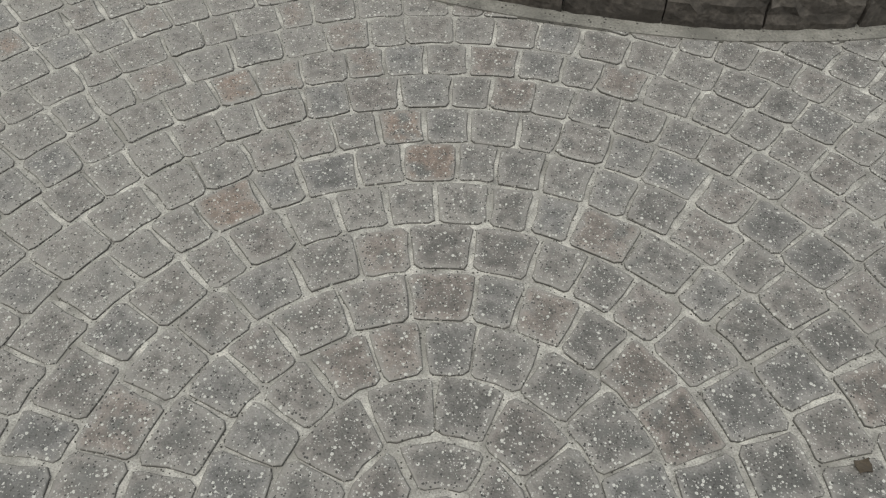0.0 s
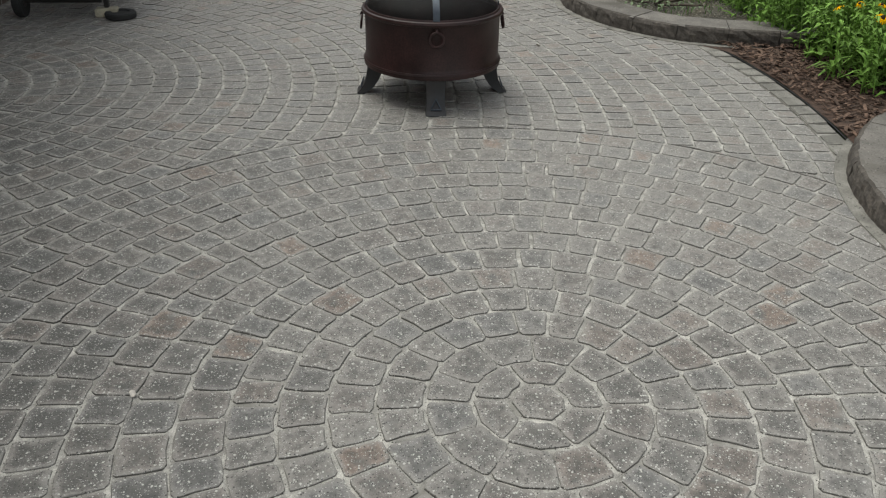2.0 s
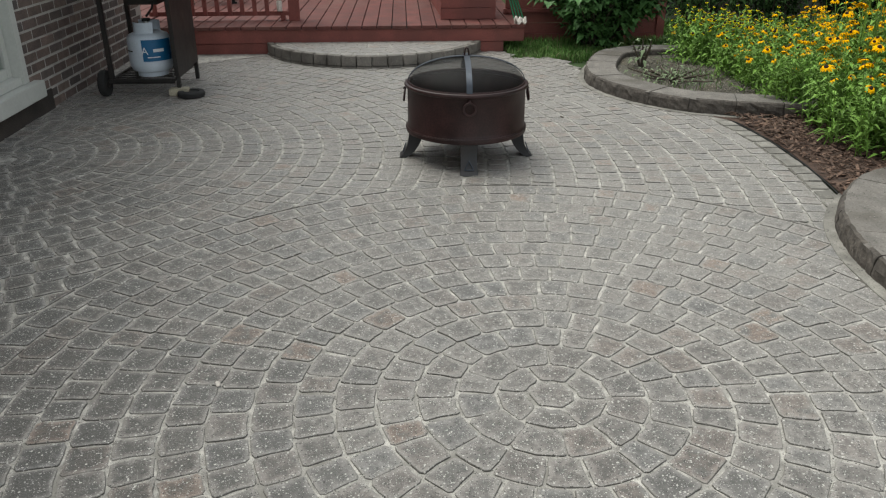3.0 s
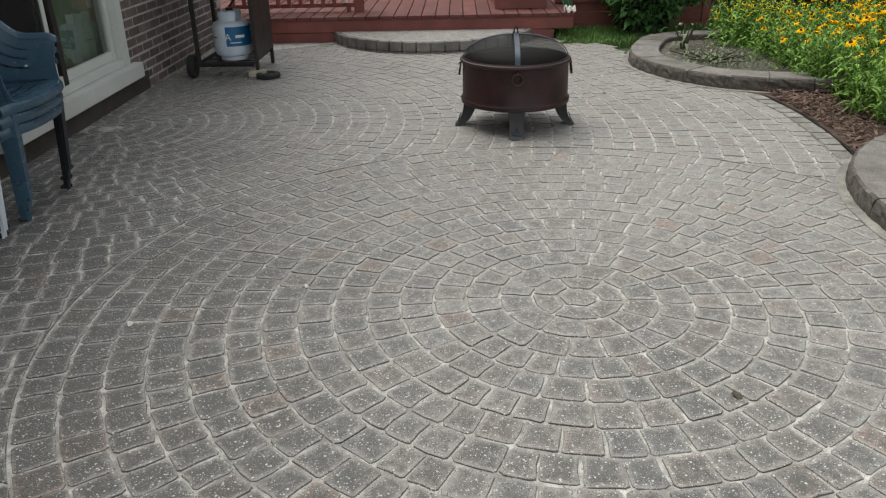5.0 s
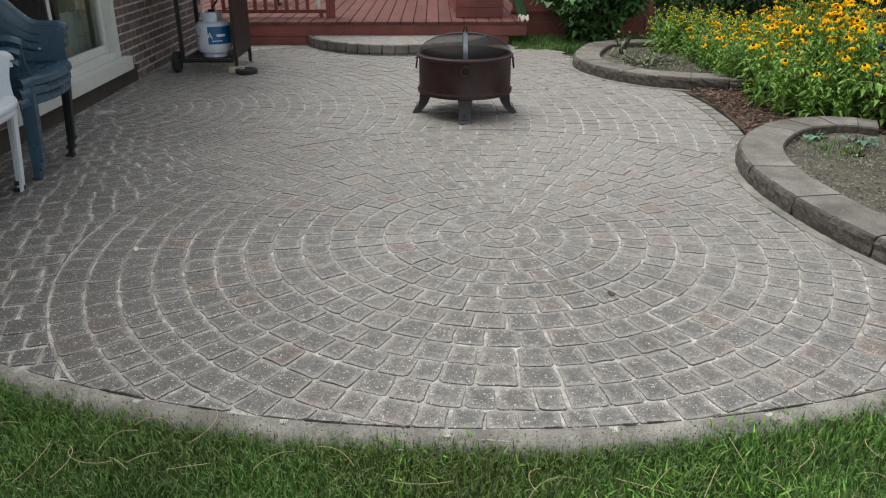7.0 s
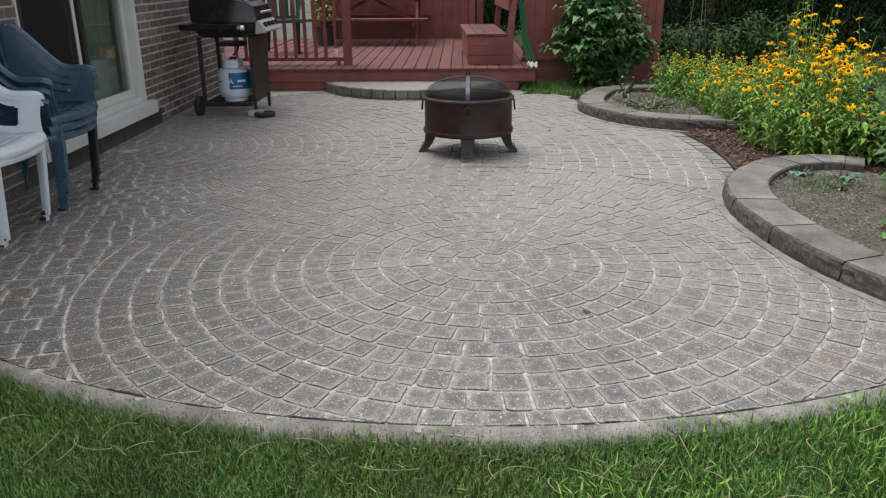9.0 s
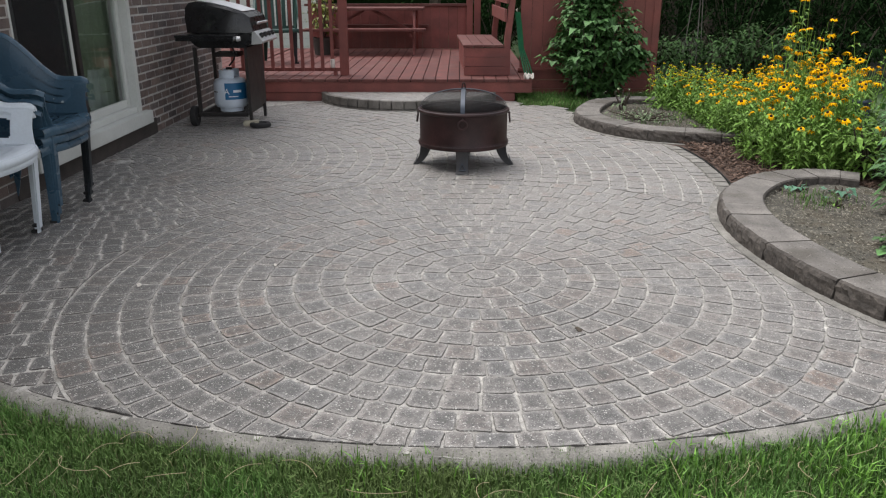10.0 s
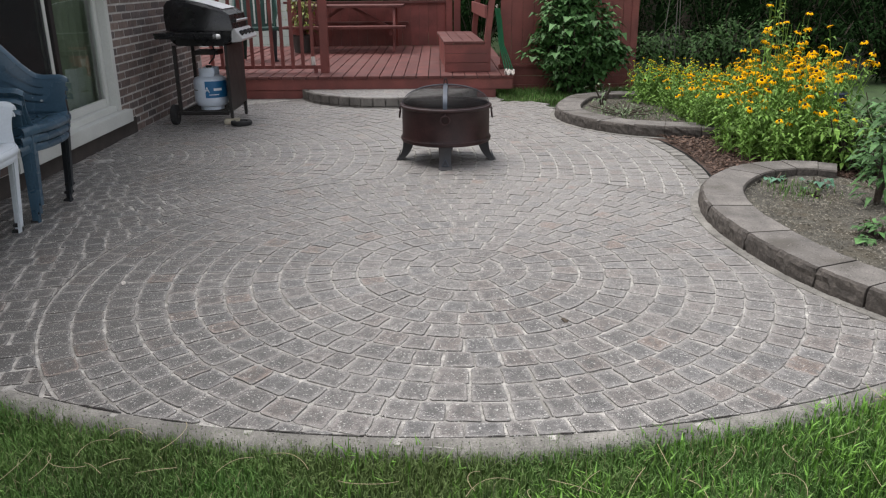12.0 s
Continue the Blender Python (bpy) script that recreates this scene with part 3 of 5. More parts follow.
def block_wall(name_label, pts, wide, high, length, seed, wide_joints=()):
    """Curved row of split-faced concrete blocks; the outer face follows pts, the bed lies to the left of the way."""
    line = smooth_line(pts, 14)
    inner = offset(line, wide)
    foot_a, foot_b = offset(line, math.copysign(0.05, -wide)), offset(line, wide * 0.5)
    w = thing("retaining_wall", name_label, "garden wall")
    g = Geo()
    g.rings([[(*a, -0.05), (*a, 0.008 + 0.004 * noise.noise((a.x * 5, a.y * 5, 0))), (*b, 0.008), (*b, -0.05)] for a, b in zip(foot_a, foot_b)])
    part("footing", g, M_edge, w, "pale concrete footing")
    r = random.Random(seed)
    at, start, n = 0.0, 0, 0
    for i in range(1, len(line)):
        at += (line[i] - line[i - 1]).length
        if at >= length or i == len(line) - 1:
            ids = [start + round(k * (i - start) / 8) for k in range(9)]
            gap = 0.012 if n in wide_joints else 0.004
            o, q = [line[k].copy() for k in ids], [inner[k].copy() for k in ids]
            for row in (o, q):
                row[0] += (row[1] - row[0]).normalized() * gap / 2
                row[-1] += (row[-2] - row[-1]).normalized() * gap / 2
            hh = high + r.uniform(-0.003, 0.003)
            g = Geo()
            rows = []
            for a, b in zip(o, q):
                t = (b - a).normalized()
                j = lambda s=0.004: r.uniform(-s, s)
                rows.append([(*(a + t * 0.0), -0.03), (*(a + t * (j(0.006) - 0.003)), hh * 0.25), (*(a + t * (j(0.007) - 0.002)), hh * 0.5), (*(a + t * j(0.006)), hh * 0.75), (*(a + t * (0.006 + j())), hh - 0.008), (*(a + t * (0.018 + j())), hh), (*(b - t * 0.012), hh), (*(b - t * 0.003), hh - 0.009), (*b, -0.03)])
            g.rings(rows)
            part("block", g, [M_block, M_block_face], w)
            at, start, n = 0.0, i, n + 1
    return line, inner


BED_NEAR = [(1.5, 2.75), (1.2, 2.2), (0.9, 1.87), (0.61, 1.645), (0.37, 1.525), (0.13, 1.44), (-0.29, 1.365), (-0.63, 1.352), (-0.91, 1.385), (-1.19, 1.475), (-1.47, 1.655), (-1.68, 1.88), (-1.77, 2.14), (-1.76, 2.36), (-1.68, 2.54)]
BED_FAR = [(-2.75, 2.9), (-2.93, 2.3), (-3.02, 1.94), (-3.1, 1.68), (-3.23, 1.44), (-3.54, 1.17), (-3.93, 1.02), (-4.25, 1.02), (-4.6, 1.12), (-4.97, 1.3), (-5.18, 1.56), (-5.22, 1.8), (-5.2, 2.1)]
near_out, near_in = block_wall("curved low wall of weathered grey concrete blocks round a bare bed", [(x, y) for x, y in BED_NEAR], -0.25, 0.1, 0.235, 3, (5, 6))
far_out, far_in = block_wall("curved low wall of weathered grey concrete blocks round the flower bed", [(x, y) for x, y in BED_FAR], -0.25, 0.1, 0.29, 4, (2,))


def soil_sheet(name, label, line, extra, z, mat):
    c = Vector((sum(p[0] for p in extra) / len(extra), sum(p[1] for p in extra) / len(extra)))
    ring = [Vector(p) for p in line] + [Vector(p) for p in extra]
    rows = []
    for k in range(13):
        s = 1 - k / 12 * 0.97
        rows.append([(*(c + (p - c) * s), z + 0.018 * noise.noise((*(c + (p - c) * s) * 3.1, 0.3)) + 0.008 * noise.noise((*(c + (p - c) * s) * 14, 0.8))) for p in ring])
    g = Geo().rings(rows, caps=False)
    g.f.append(tuple(range(12 * len(ring), 13 * len(ring))))
    return tagged(part(name, g, mat, smooth=True), label, "soil", kind="structure")


soil_sheet("soil_near", "dry grey-brown garden soil with small debris", offset(near_out, -0.2), [(-0.9, 2.75), (0.2, 2.9), (1.2, 2.9)], 0.055, M_soil)
soil_sheet("soil_far", "dry grey-brown garden soil with small debris", offset(far_out, -0.2), [(-4.6, 2.6), (-4.0, 2.8), (-3.2, 2.9)], 0.06, M_soil)
g = Geo()
rows = []
for i in range(31):
    y = 1.62 + i * 0.13
    rows.append([(-3.6 + j * 0.11, max(y, kerb_y(-3.6 + j * 0.11) + 0.01) if -3.05 < -3.6 + j * 0.11 < -1.5 else y, 0.012 + 0.012 * noise.noise((j * 0.3, i * 0.4, 0))) for j in range(24)])
g.rings(rows, closed=False)
tagged(part("mulch", g, M_mulch, smooth=True), "red-brown bark mulch under the flowers", "mulch", kind="structure")
r = random.Random(11)
g = Geo()
for _ in range(2600):
    x, y = r.uniform(-3.1, -1.35), r.uniform(1.66, 2.75)
    if y < kerb_y(x) + 0.02 or math.hypot(x + 0.9, y - 2.2) < 0.75:
        continue
    m = pose(x, y, 0.02 + r.uniform(0, 0.014), r.uniform(-25, 25), r.uniform(-25, 25), r.uniform(0, 360))
    a, b = r.uniform(0.008, 0.026), r.uniform(0.003, 0.008)
    g.box(-a, a, -b, b, -0.002, 0.002, m)
tagged(part("bark_chips", g, M_chip), "red-brown shredded bark chips", "mulch", kind="stuff")
g = Geo()
for _ in range(24000):
    if r.random() < 0.6:
        x, y = r.uniform(-1.4, 0.9), r.uniform(1.6, 2.8)
        if not (math.hypot(x + 0.4, y - 3.3) < 1.75 and x > -1.45):
            continue
    else:
        x, y = r.uniform(-4.8, -3.5), r.uniform(1.4, 2.4)
        if math.hypot(x + 4.1, y - 2.1) > 0.8:
            continue
    m = pose(x, y, 0.064 + r.uniform(-0.004, 0.008), r.uniform(-30, 30), r.uniform(-30, 30), r.uniform(0, 360))
    a = r.uniform(0.0015, 0.007)
    b = a * r.uniform(0.2, 0.6)
    g.box(-a, a, -b, b, -b * 0.3, b * 0.3, m)
tagged(part("soil_crumbs", g, material("crumb", (0.19, 0.175, 0.14), 0.95, vary=0.3, bump=0.4, per_island=0.5)), "pale dry crumbs of soil and twigs", "soil", kind="stuff")
g = Geo()
g.tube([(x, kerb_y(x) + 0.009, 0.004) for x in [-3.05 + i * 0.08 for i in range(21)]], 0.004, 6)
tagged(part("edging_strip", g, M_rubber, smooth=True), "black plastic edging strip along the mulch", "edging", kind="structure")
border = thing("border", "pale concrete block border of the patio beside the mulch", "edging", kind="structure")
for i in range(14):
    x0, x1 = -3.07 + i * 0.118, -3.07 + i * 0.118 + 0.108
    lean = rng.uniform(-0.012, 0.012)
    o = [(x0 + lean, kerb_y(x0) - 0.105 + rng.uniform(-0.006, 0.006)), (x1 + lean, kerb_y(x1) - 0.105 + rng.uniform(-0.006, 0.006)), (x1 + rng.uniform(-0.006, 0.006), kerb_y(x1) - 0.004), (x0, kerb_y(x0) - 0.004)]
    part("block", Geo().prism(o, -0.03, 0.007 + rng.uniform(-0.003, 0.004)), M_edge, border, bevel=0.004)


# ---- grass ----
def grass(name, label, count, place, tall, seed, wide=0.0035, mat=None):
    r = random.Random(seed)
    g = Geo()
    for _ in range(count):
        x, y, z = place(r)
        if x is None:
            continue
        h, a, lean = tall * r.uniform(0.45, 1.15), r.uniform(0, 6.28), r.uniform(0.05, 0.7)
        c, s = math.cos(a), math.sin(a)
        w = wide * r.uniform(0.6, 1.3)
        dx, dy = math.cos(a + 1.57) * lean * h, math.sin(a + 1.57) * lean * h
        g.add([(x - c * w, y - s * w, z), (x + c * w, y + s * w, z), (x + c * w * 0.8 + dx * 0.35, y + s * w * 0.8 + dy * 0.35, z + h * 0.6), (x - c * w * 0.8 + dx * 0.35, y - s * w * 0.8 + dy * 0.35, z + h * 0.6), (x + dx, y + dy, z + h * (1.05 - lean * 0.45))], [(0, 1, 2, 3), (3, 2, 4)])
    me = bpy.data.meshes.new(name)
    me.from_pydata(g.v, [], g.f)
    me.materials.append(mat or M_grass)
    return tagged(new(name, me), label, "grass", kind="stuff")


def lawn_near(r):
    a, d = radians(r.uniform(-44, 36)), r.random() ** 1.4 * 2.6
    over = 0.03 + 0.05 * noise.noise((math.degrees(a) * 0.35, 2.2, 0))
    p = LAWN_C + (LAWN_R - over + d) * Vector((math.cos(a), math.sin(a)))
    bare = noise.noise((p.x * 2.3, p.y * 2.3, 1.7))
    if bare > 0.42 and r.random() < 0.4 and d > 0.12:
        return None, None, None
    return p.x, p.y, -0.045


def lawn_coarse(r):
    a, d = radians(r.uniform(-8, 36)), r.random() ** 1.3 * 1.5
    p = LAWN_C + (LAWN_R - 0.03 + d) * Vector((math.cos(a), math.sin(a)))
    if noise.noise((p.x * 3.1, p.y * 3.1, 9.2)) + (math.degrees(a) - 10) * 0.02 < r.uniform(-0.3, 0.4):
        return None, None, None
    return p.x, p.y, -0.045


grass("lawn_grass", "mown green grass with some dry yellow blades", 235000, lawn_near, 0.058, 21, 0.0017)
grass("coarse_grass", "coarse bright green tufts at the edge of the lawn", 15000, lawn_coarse, 0.085, 27, 0.0032, M_grass_coarse)
grass("grass_strip", "short green grass beside the deck", 9000, lambda r: (r.uniform(-6.15, -5.14), r.uniform(0.56, 2.6), -0.045), 0.1, 22, 0.004)
grass("far_lawn", "green lawn behind the flower bed", 9000, lambda r: (r.uniform(-7.3, -5.3), r.uniform(2.4, 4.3), -0.045), 0.11, 23, 0.012)
r = random.Random(31)
g = Geo()
for _ in range(150):
    a, d = radians(r.uniform(-44, 36)), r.uniform(0.05, 0.8)
    p = LAWN_C + (LAWN_R + d) * Vector((math.cos(a), math.sin(a)))
    b = r.uniform(0, 6.28)
    l = r.uniform(0.04, 0.09)
    curl, turn, q, row = r.uniform(-1.2, 1.2), b, p.copy(), []
    for k in range(7):
        row.append((q.x, q.y, 0.004 + 0.012 * math.sin(k * 0.5)))
        q += Vector((math.cos(turn), math.sin(turn))) * l / 3
        turn += curl * 0.35
    g.tube(row, 0.001, 4)
tagged(part("dry_straw", g, material("straw", (0.4, 0.34, 0.2), 0.8, vary=0.2, bump=0.0)), "pale dry straws lying in the lawn", "grass", kind="stuff")

# ---- sliding door ----
door = thing("door_1", "white vinyl sliding patio door with dark glass, closed", "door", kind="structure")
Y0, Y1 = WALL_Y - 0.1, WALL_Y - 0.012
part("sill", Geo().box(DOOR_L - 0.085, DOOR_R + 0.06, WALL_Y - 0.16, WALL_Y + 0.065, 0.132, 0.238), M_vinyl, door, "white painted deep sill", bevel=0.005)
g = Geo().box(DOOR_L, DOOR_L + 0.075, Y0, Y1 + 0.02, 0.24, DOOR_T).box(DOOR_R - 0.022, DOOR_R, Y0, Y1 + 0.012, 0.24, DOOR_T).box(DOOR_L + 0.077, DOOR_R - 0.024, Y0, Y1 + 0.02, DOOR_T - 0.08, DOOR_T).box(DOOR_L + 0.077, DOOR_R - 0.024, Y0, Y1 + 0.008, 0.24, 0.29)
frame_ob = part("door_frame", g, M_vinyl, door, bevel=0.004)


def leaf(x0, x1, y, meets_low, name):
    """A sliding leaf; its meeting stile is coloured dark for the shadow there, the rest white."""
    s = 0.058
    a, b = (0.292, DOOR_T - 0.082), (x0, x0 + s)
    c = (x1 - s, x1)
    dark, pale = (b, c) if meets_low else (c, b)
    g = Geo().box(*pale, y - 0.02, y + 0.02, *a).box(x0 + s + 0.001, x1 - s - 0.001, y - 0.018, y + 0.018, 0.292, 0.355).box(x0 + s + 0.001, x1 - s - 0.001, y - 0.018, y + 0.018, DOOR_T - 0.15, DOOR_T - 0.082)
    p = part("door_leaf", g, M_vinyl, door, bevel=0.003)
    part("meeting_stile", Geo().box(*dark, y - 0.02, y + 0.02, *a), M_frame, p, "meeting stile coloured black for the shadow along it", bevel=0.003)
    q = part("pane", Geo().box(x0 + s - 0.01, x1 - s + 0.01, y - 0.003, y + 0.003, 0.345, DOOR_T - 0.14), M_glass, p, name)
    q.visible_shadow = False


leaf(DOOR_L + 0.08, -2.3, WALL_Y - 0.075, False, "clear glass pane")
leaf(-2.36, DOOR_R - 0.026, WALL_Y - 0.075 + 0.042, True, "clear glass pane")
sc = part("screen", Geo().box(-2.19, DOOR_R - 0.024, WALL_Y - 0.010, WALL_Y - 0.008, 0.3, DOOR_T - 0.09), M_screen, door, "dark insect screen")
part("screen_stile", Geo().box(-2.235, -2.192, WALL_Y - 0.024, WALL_Y - 0.004, 0.292, DOOR_T - 0.085), M_vinyl, door, bevel=0.003)
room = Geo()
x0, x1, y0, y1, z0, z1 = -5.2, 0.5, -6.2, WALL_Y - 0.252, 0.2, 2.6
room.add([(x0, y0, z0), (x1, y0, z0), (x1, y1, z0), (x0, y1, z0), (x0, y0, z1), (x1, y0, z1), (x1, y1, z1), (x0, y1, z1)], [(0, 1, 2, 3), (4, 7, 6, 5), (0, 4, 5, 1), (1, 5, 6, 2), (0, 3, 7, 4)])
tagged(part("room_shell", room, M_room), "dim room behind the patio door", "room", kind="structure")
g = Geo().sheet(lambda u, v: (-3.26 + u * 0.86, WALL_Y - 0.17 + 0.022 * math.sin(u * 46) - 0.01, 0.3 + v * 1.95), 60, 2, 0.003)
tagged(part("curtain", g, M_curtain, smooth=True), "dull green curtain hanging behind the glass door", "curtain")

# ---- deck ----
DX, DZ = -5.52, 0.245
deck = thing("deck", "raised timber deck painted worn barn red", "deck", kind="structure")
for i in range(-17, 27):
    y0 = -2.857 + i * 0.138
    y1 = min(y0 + 0.1295, 0.722)
    if i == 0:
        y0 = -2.83
    if y0 > 0.7:
        break
    part("board", Geo().box(-9.72, DX + 0.02 if i >= 0 else -5.78, y0, y1, DZ - 0.03, DZ), M_board, deck, bevel=0.003)
part("fascia", Geo().box(DX - 0.04, DX, -2.83, 0.715, 0.095, DZ - 0.032), M_red, deck, bevel=0.004)
part("fascia", Geo().box(DX - 0.045, DX - 0.006, -2.83, 0.525, -0.05, 0.091), M_red, deck, bevel=0.004)
part("fascia", Geo().box(-9.7, DX - 0.05, 0.49, 0.52, -0.05, DZ - 0.034), M_red, deck)
# near-black filler that stands for the shade between the joists
part("joist_shadow", Geo().box(-9.68, -5.8, -5.2, -2.81, -0.04, DZ - 0.036).box(-9.68, DX - 0.06, -2.8, 0.48, -0.04, DZ - 0.036), M_gap, deck, "dark filler for the shade under the deck boards")
for x in (-6.6,):
    part("post", Geo().box(x, x + 0.09, 0.6, 0.69, -0.045, DZ - 0.032), M_red, deck)

# half-round paver step
step = thing("step", "half-round paver step with upright edge blocks before the deck", "step", kind="structure")
SC, SR, SH = Vector((-5.8, -0.68)), 1.03, 0.105
a0 = math.acos((DX - SC.x) / SR)
arc = [SC + SR * Vector((math.cos(a), math.sin(a))) for a in [-a0 + 2 * a0 * i / 40 for i in range(41)]]
part("core", Geo().prism([tuple(SC + (p - SC) * 0.93) for p in arc], -0.03, SH - 0.006), M_joint, step)
n = 20
for i in range(n):
    a, b = -a0 + 2 * a0 * (i + 0.04) / n, -a0 + 2 * a0 * (i + 0.96) / n
    k = SR + rng.uniform(-0.004, 0.004)
    o = [SC + k * Vector((math.cos(a), math.sin(a))), SC + k * Vector((math.cos((a + b) / 2), math.sin((a + b) / 2))), SC + k * Vector((math.cos(b), math.sin(b))), SC + 0.935 * SR * Vector((math.cos(b), math.sin(b))), SC + 0.935 * SR * Vector((math.cos(a), math.sin(a)))]
    o = [(max(p.x, DX + 0.002), p.y) for p in o]
    part("edge_block", Geo().prism(o, 0.022, SH + rng.uniform(-0.002, 0.002)), M_block, step, bevel=0.005)
    o = [tuple(SC + (Vector(p) - SC) * 1.006) for p in o]
    o = [(max(p[0], DX + 0.002), p[1]) for p in o]
    part("base_block", Geo().prism(o, -0.03, 0.018), M_block, step, bevel=0.004)
top_geo, step_rim = Geo(), []
for ring in range(0, 8):
    r0, r1 = SR * 0.925 - (ring + 1) * 0.115, SR * 0.925 - ring * 0.115
    if r0 < 0.05:
        break
    m = max(5, round(2 * a0 * r1 / 0.12))
    for i in range(m):
        half = a0 / m
        mid = -a0 + (2 * i + 1) * half
        o = sector(r0 + 0.004, r1 - 0.004, half - 0.004 / r1, rng)
        c, s = math.cos(mid), math.sin(mid)
        o = [(max(SC.x + px * c - py * s, DX + 0.003), SC.y + px * s + py * c) for px, py in o]
        if max(p[0] for p in o) - min(p[0] for p in o) < 0.02:
            continue
        q = stone(o, 0.003)
        top_geo.add([(x, y, z + SH - 0.005) for x, y, z in q.v], q.f)
        step_rim += rim_of(len(q.v))
step_top = part("step_pavers", top_geo, M_paver_far, step, smooth=True)
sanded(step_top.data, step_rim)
tagged(step_top, "pale grey pavers", kind="stuff")

# red board fence beside the deck and low wall at its back
fence = thing("fence", "red painted board fence with horizontal lower boards", "fence", kind="structure")
FX = -6.2
for i in range(12):
    y0 = 0.62 + i * 0.132
    part("board", Geo().box(FX - 0.02, FX, y0, y0 + 0.129, 0.3, 1.95), M_red, fence, bevel=0.002)
part("rail", Geo().box(FX - 0.02, FX + 0.025, 0.6, 2.2, 0.262, 0.298), M_red, fence, bevel=0.003)
for k in range(3):
    part("plank", Geo().box(FX - 0.03, FX - 0.004 - 0.004 * k, 0.6, 2.2, k * 0.104 - 0.05, 0.1015 + k * 0.104 - 0.05), M_red, fence, bevel=0.003)
part("post", Geo().box(FX - 0.07, FX + 0.012, 2.172, 2.255, -0.05, 2.0), M_red, fence, bevel=0.004)
low = thing("low_wall", "red painted boarded parapet at the back of the deck", "parapet", kind="structure")
for i in range(18):
    y0 = -2.55 + i * 0.142
    part("board", Geo().box(-9.74, -9.715, y0, y0 + 0.139, DZ, 0.905), M_red, low)
part("cap", Geo().box(-9.79, -9.67, -2.6, 0.03, 0.905, 0.94), M_board, low, bevel=0.003)
part("post", Geo().box(-9.76, -9.66, 0.008, 0.11, DZ, 1.7), M_red, low, bevel=0.004)
part("post", Geo().box(-8.0, -7.91, 0.1, 0.19, DZ, 1.9), M_red, low, bevel=0.004)

# railing
rail = thing("railing", "red painted timber railing with square balusters on the deck", "railing")
RX = -5.93
part("post", Geo().box(RX - 0.05, RX + 0.045, -1.5, -1.405, DZ, 1.45), M_red, rail, bevel=0.004)
part("bottom_rail", Geo().box(RX - 0.02, RX + 0.02, -2.82, -1.502, 0.29, 0.33), M_red, rail, bevel=0.003)
part("top_rail", Geo().box(RX - 0.03, RX + 0.03, -2.82, -1.502, 1.26, 1.3), M_red, rail, bevel=0.003)
for i in range(11):
    y0 = -1.585 - i * 0.117
    part("baluster", Geo().box(RX + 0.021, RX + 0.056, y0 - 0.018, y0 + 0.018, 0.3, 1.29), M_red, rail, bevel=0.002)
for y0 in (-1.56, -2.45):
    part("foot_block", Geo().box(RX - 0.02, RX + 0.02, y0 - 0.02, y0 + 0.02, DZ, 0.289), M_red, rail)


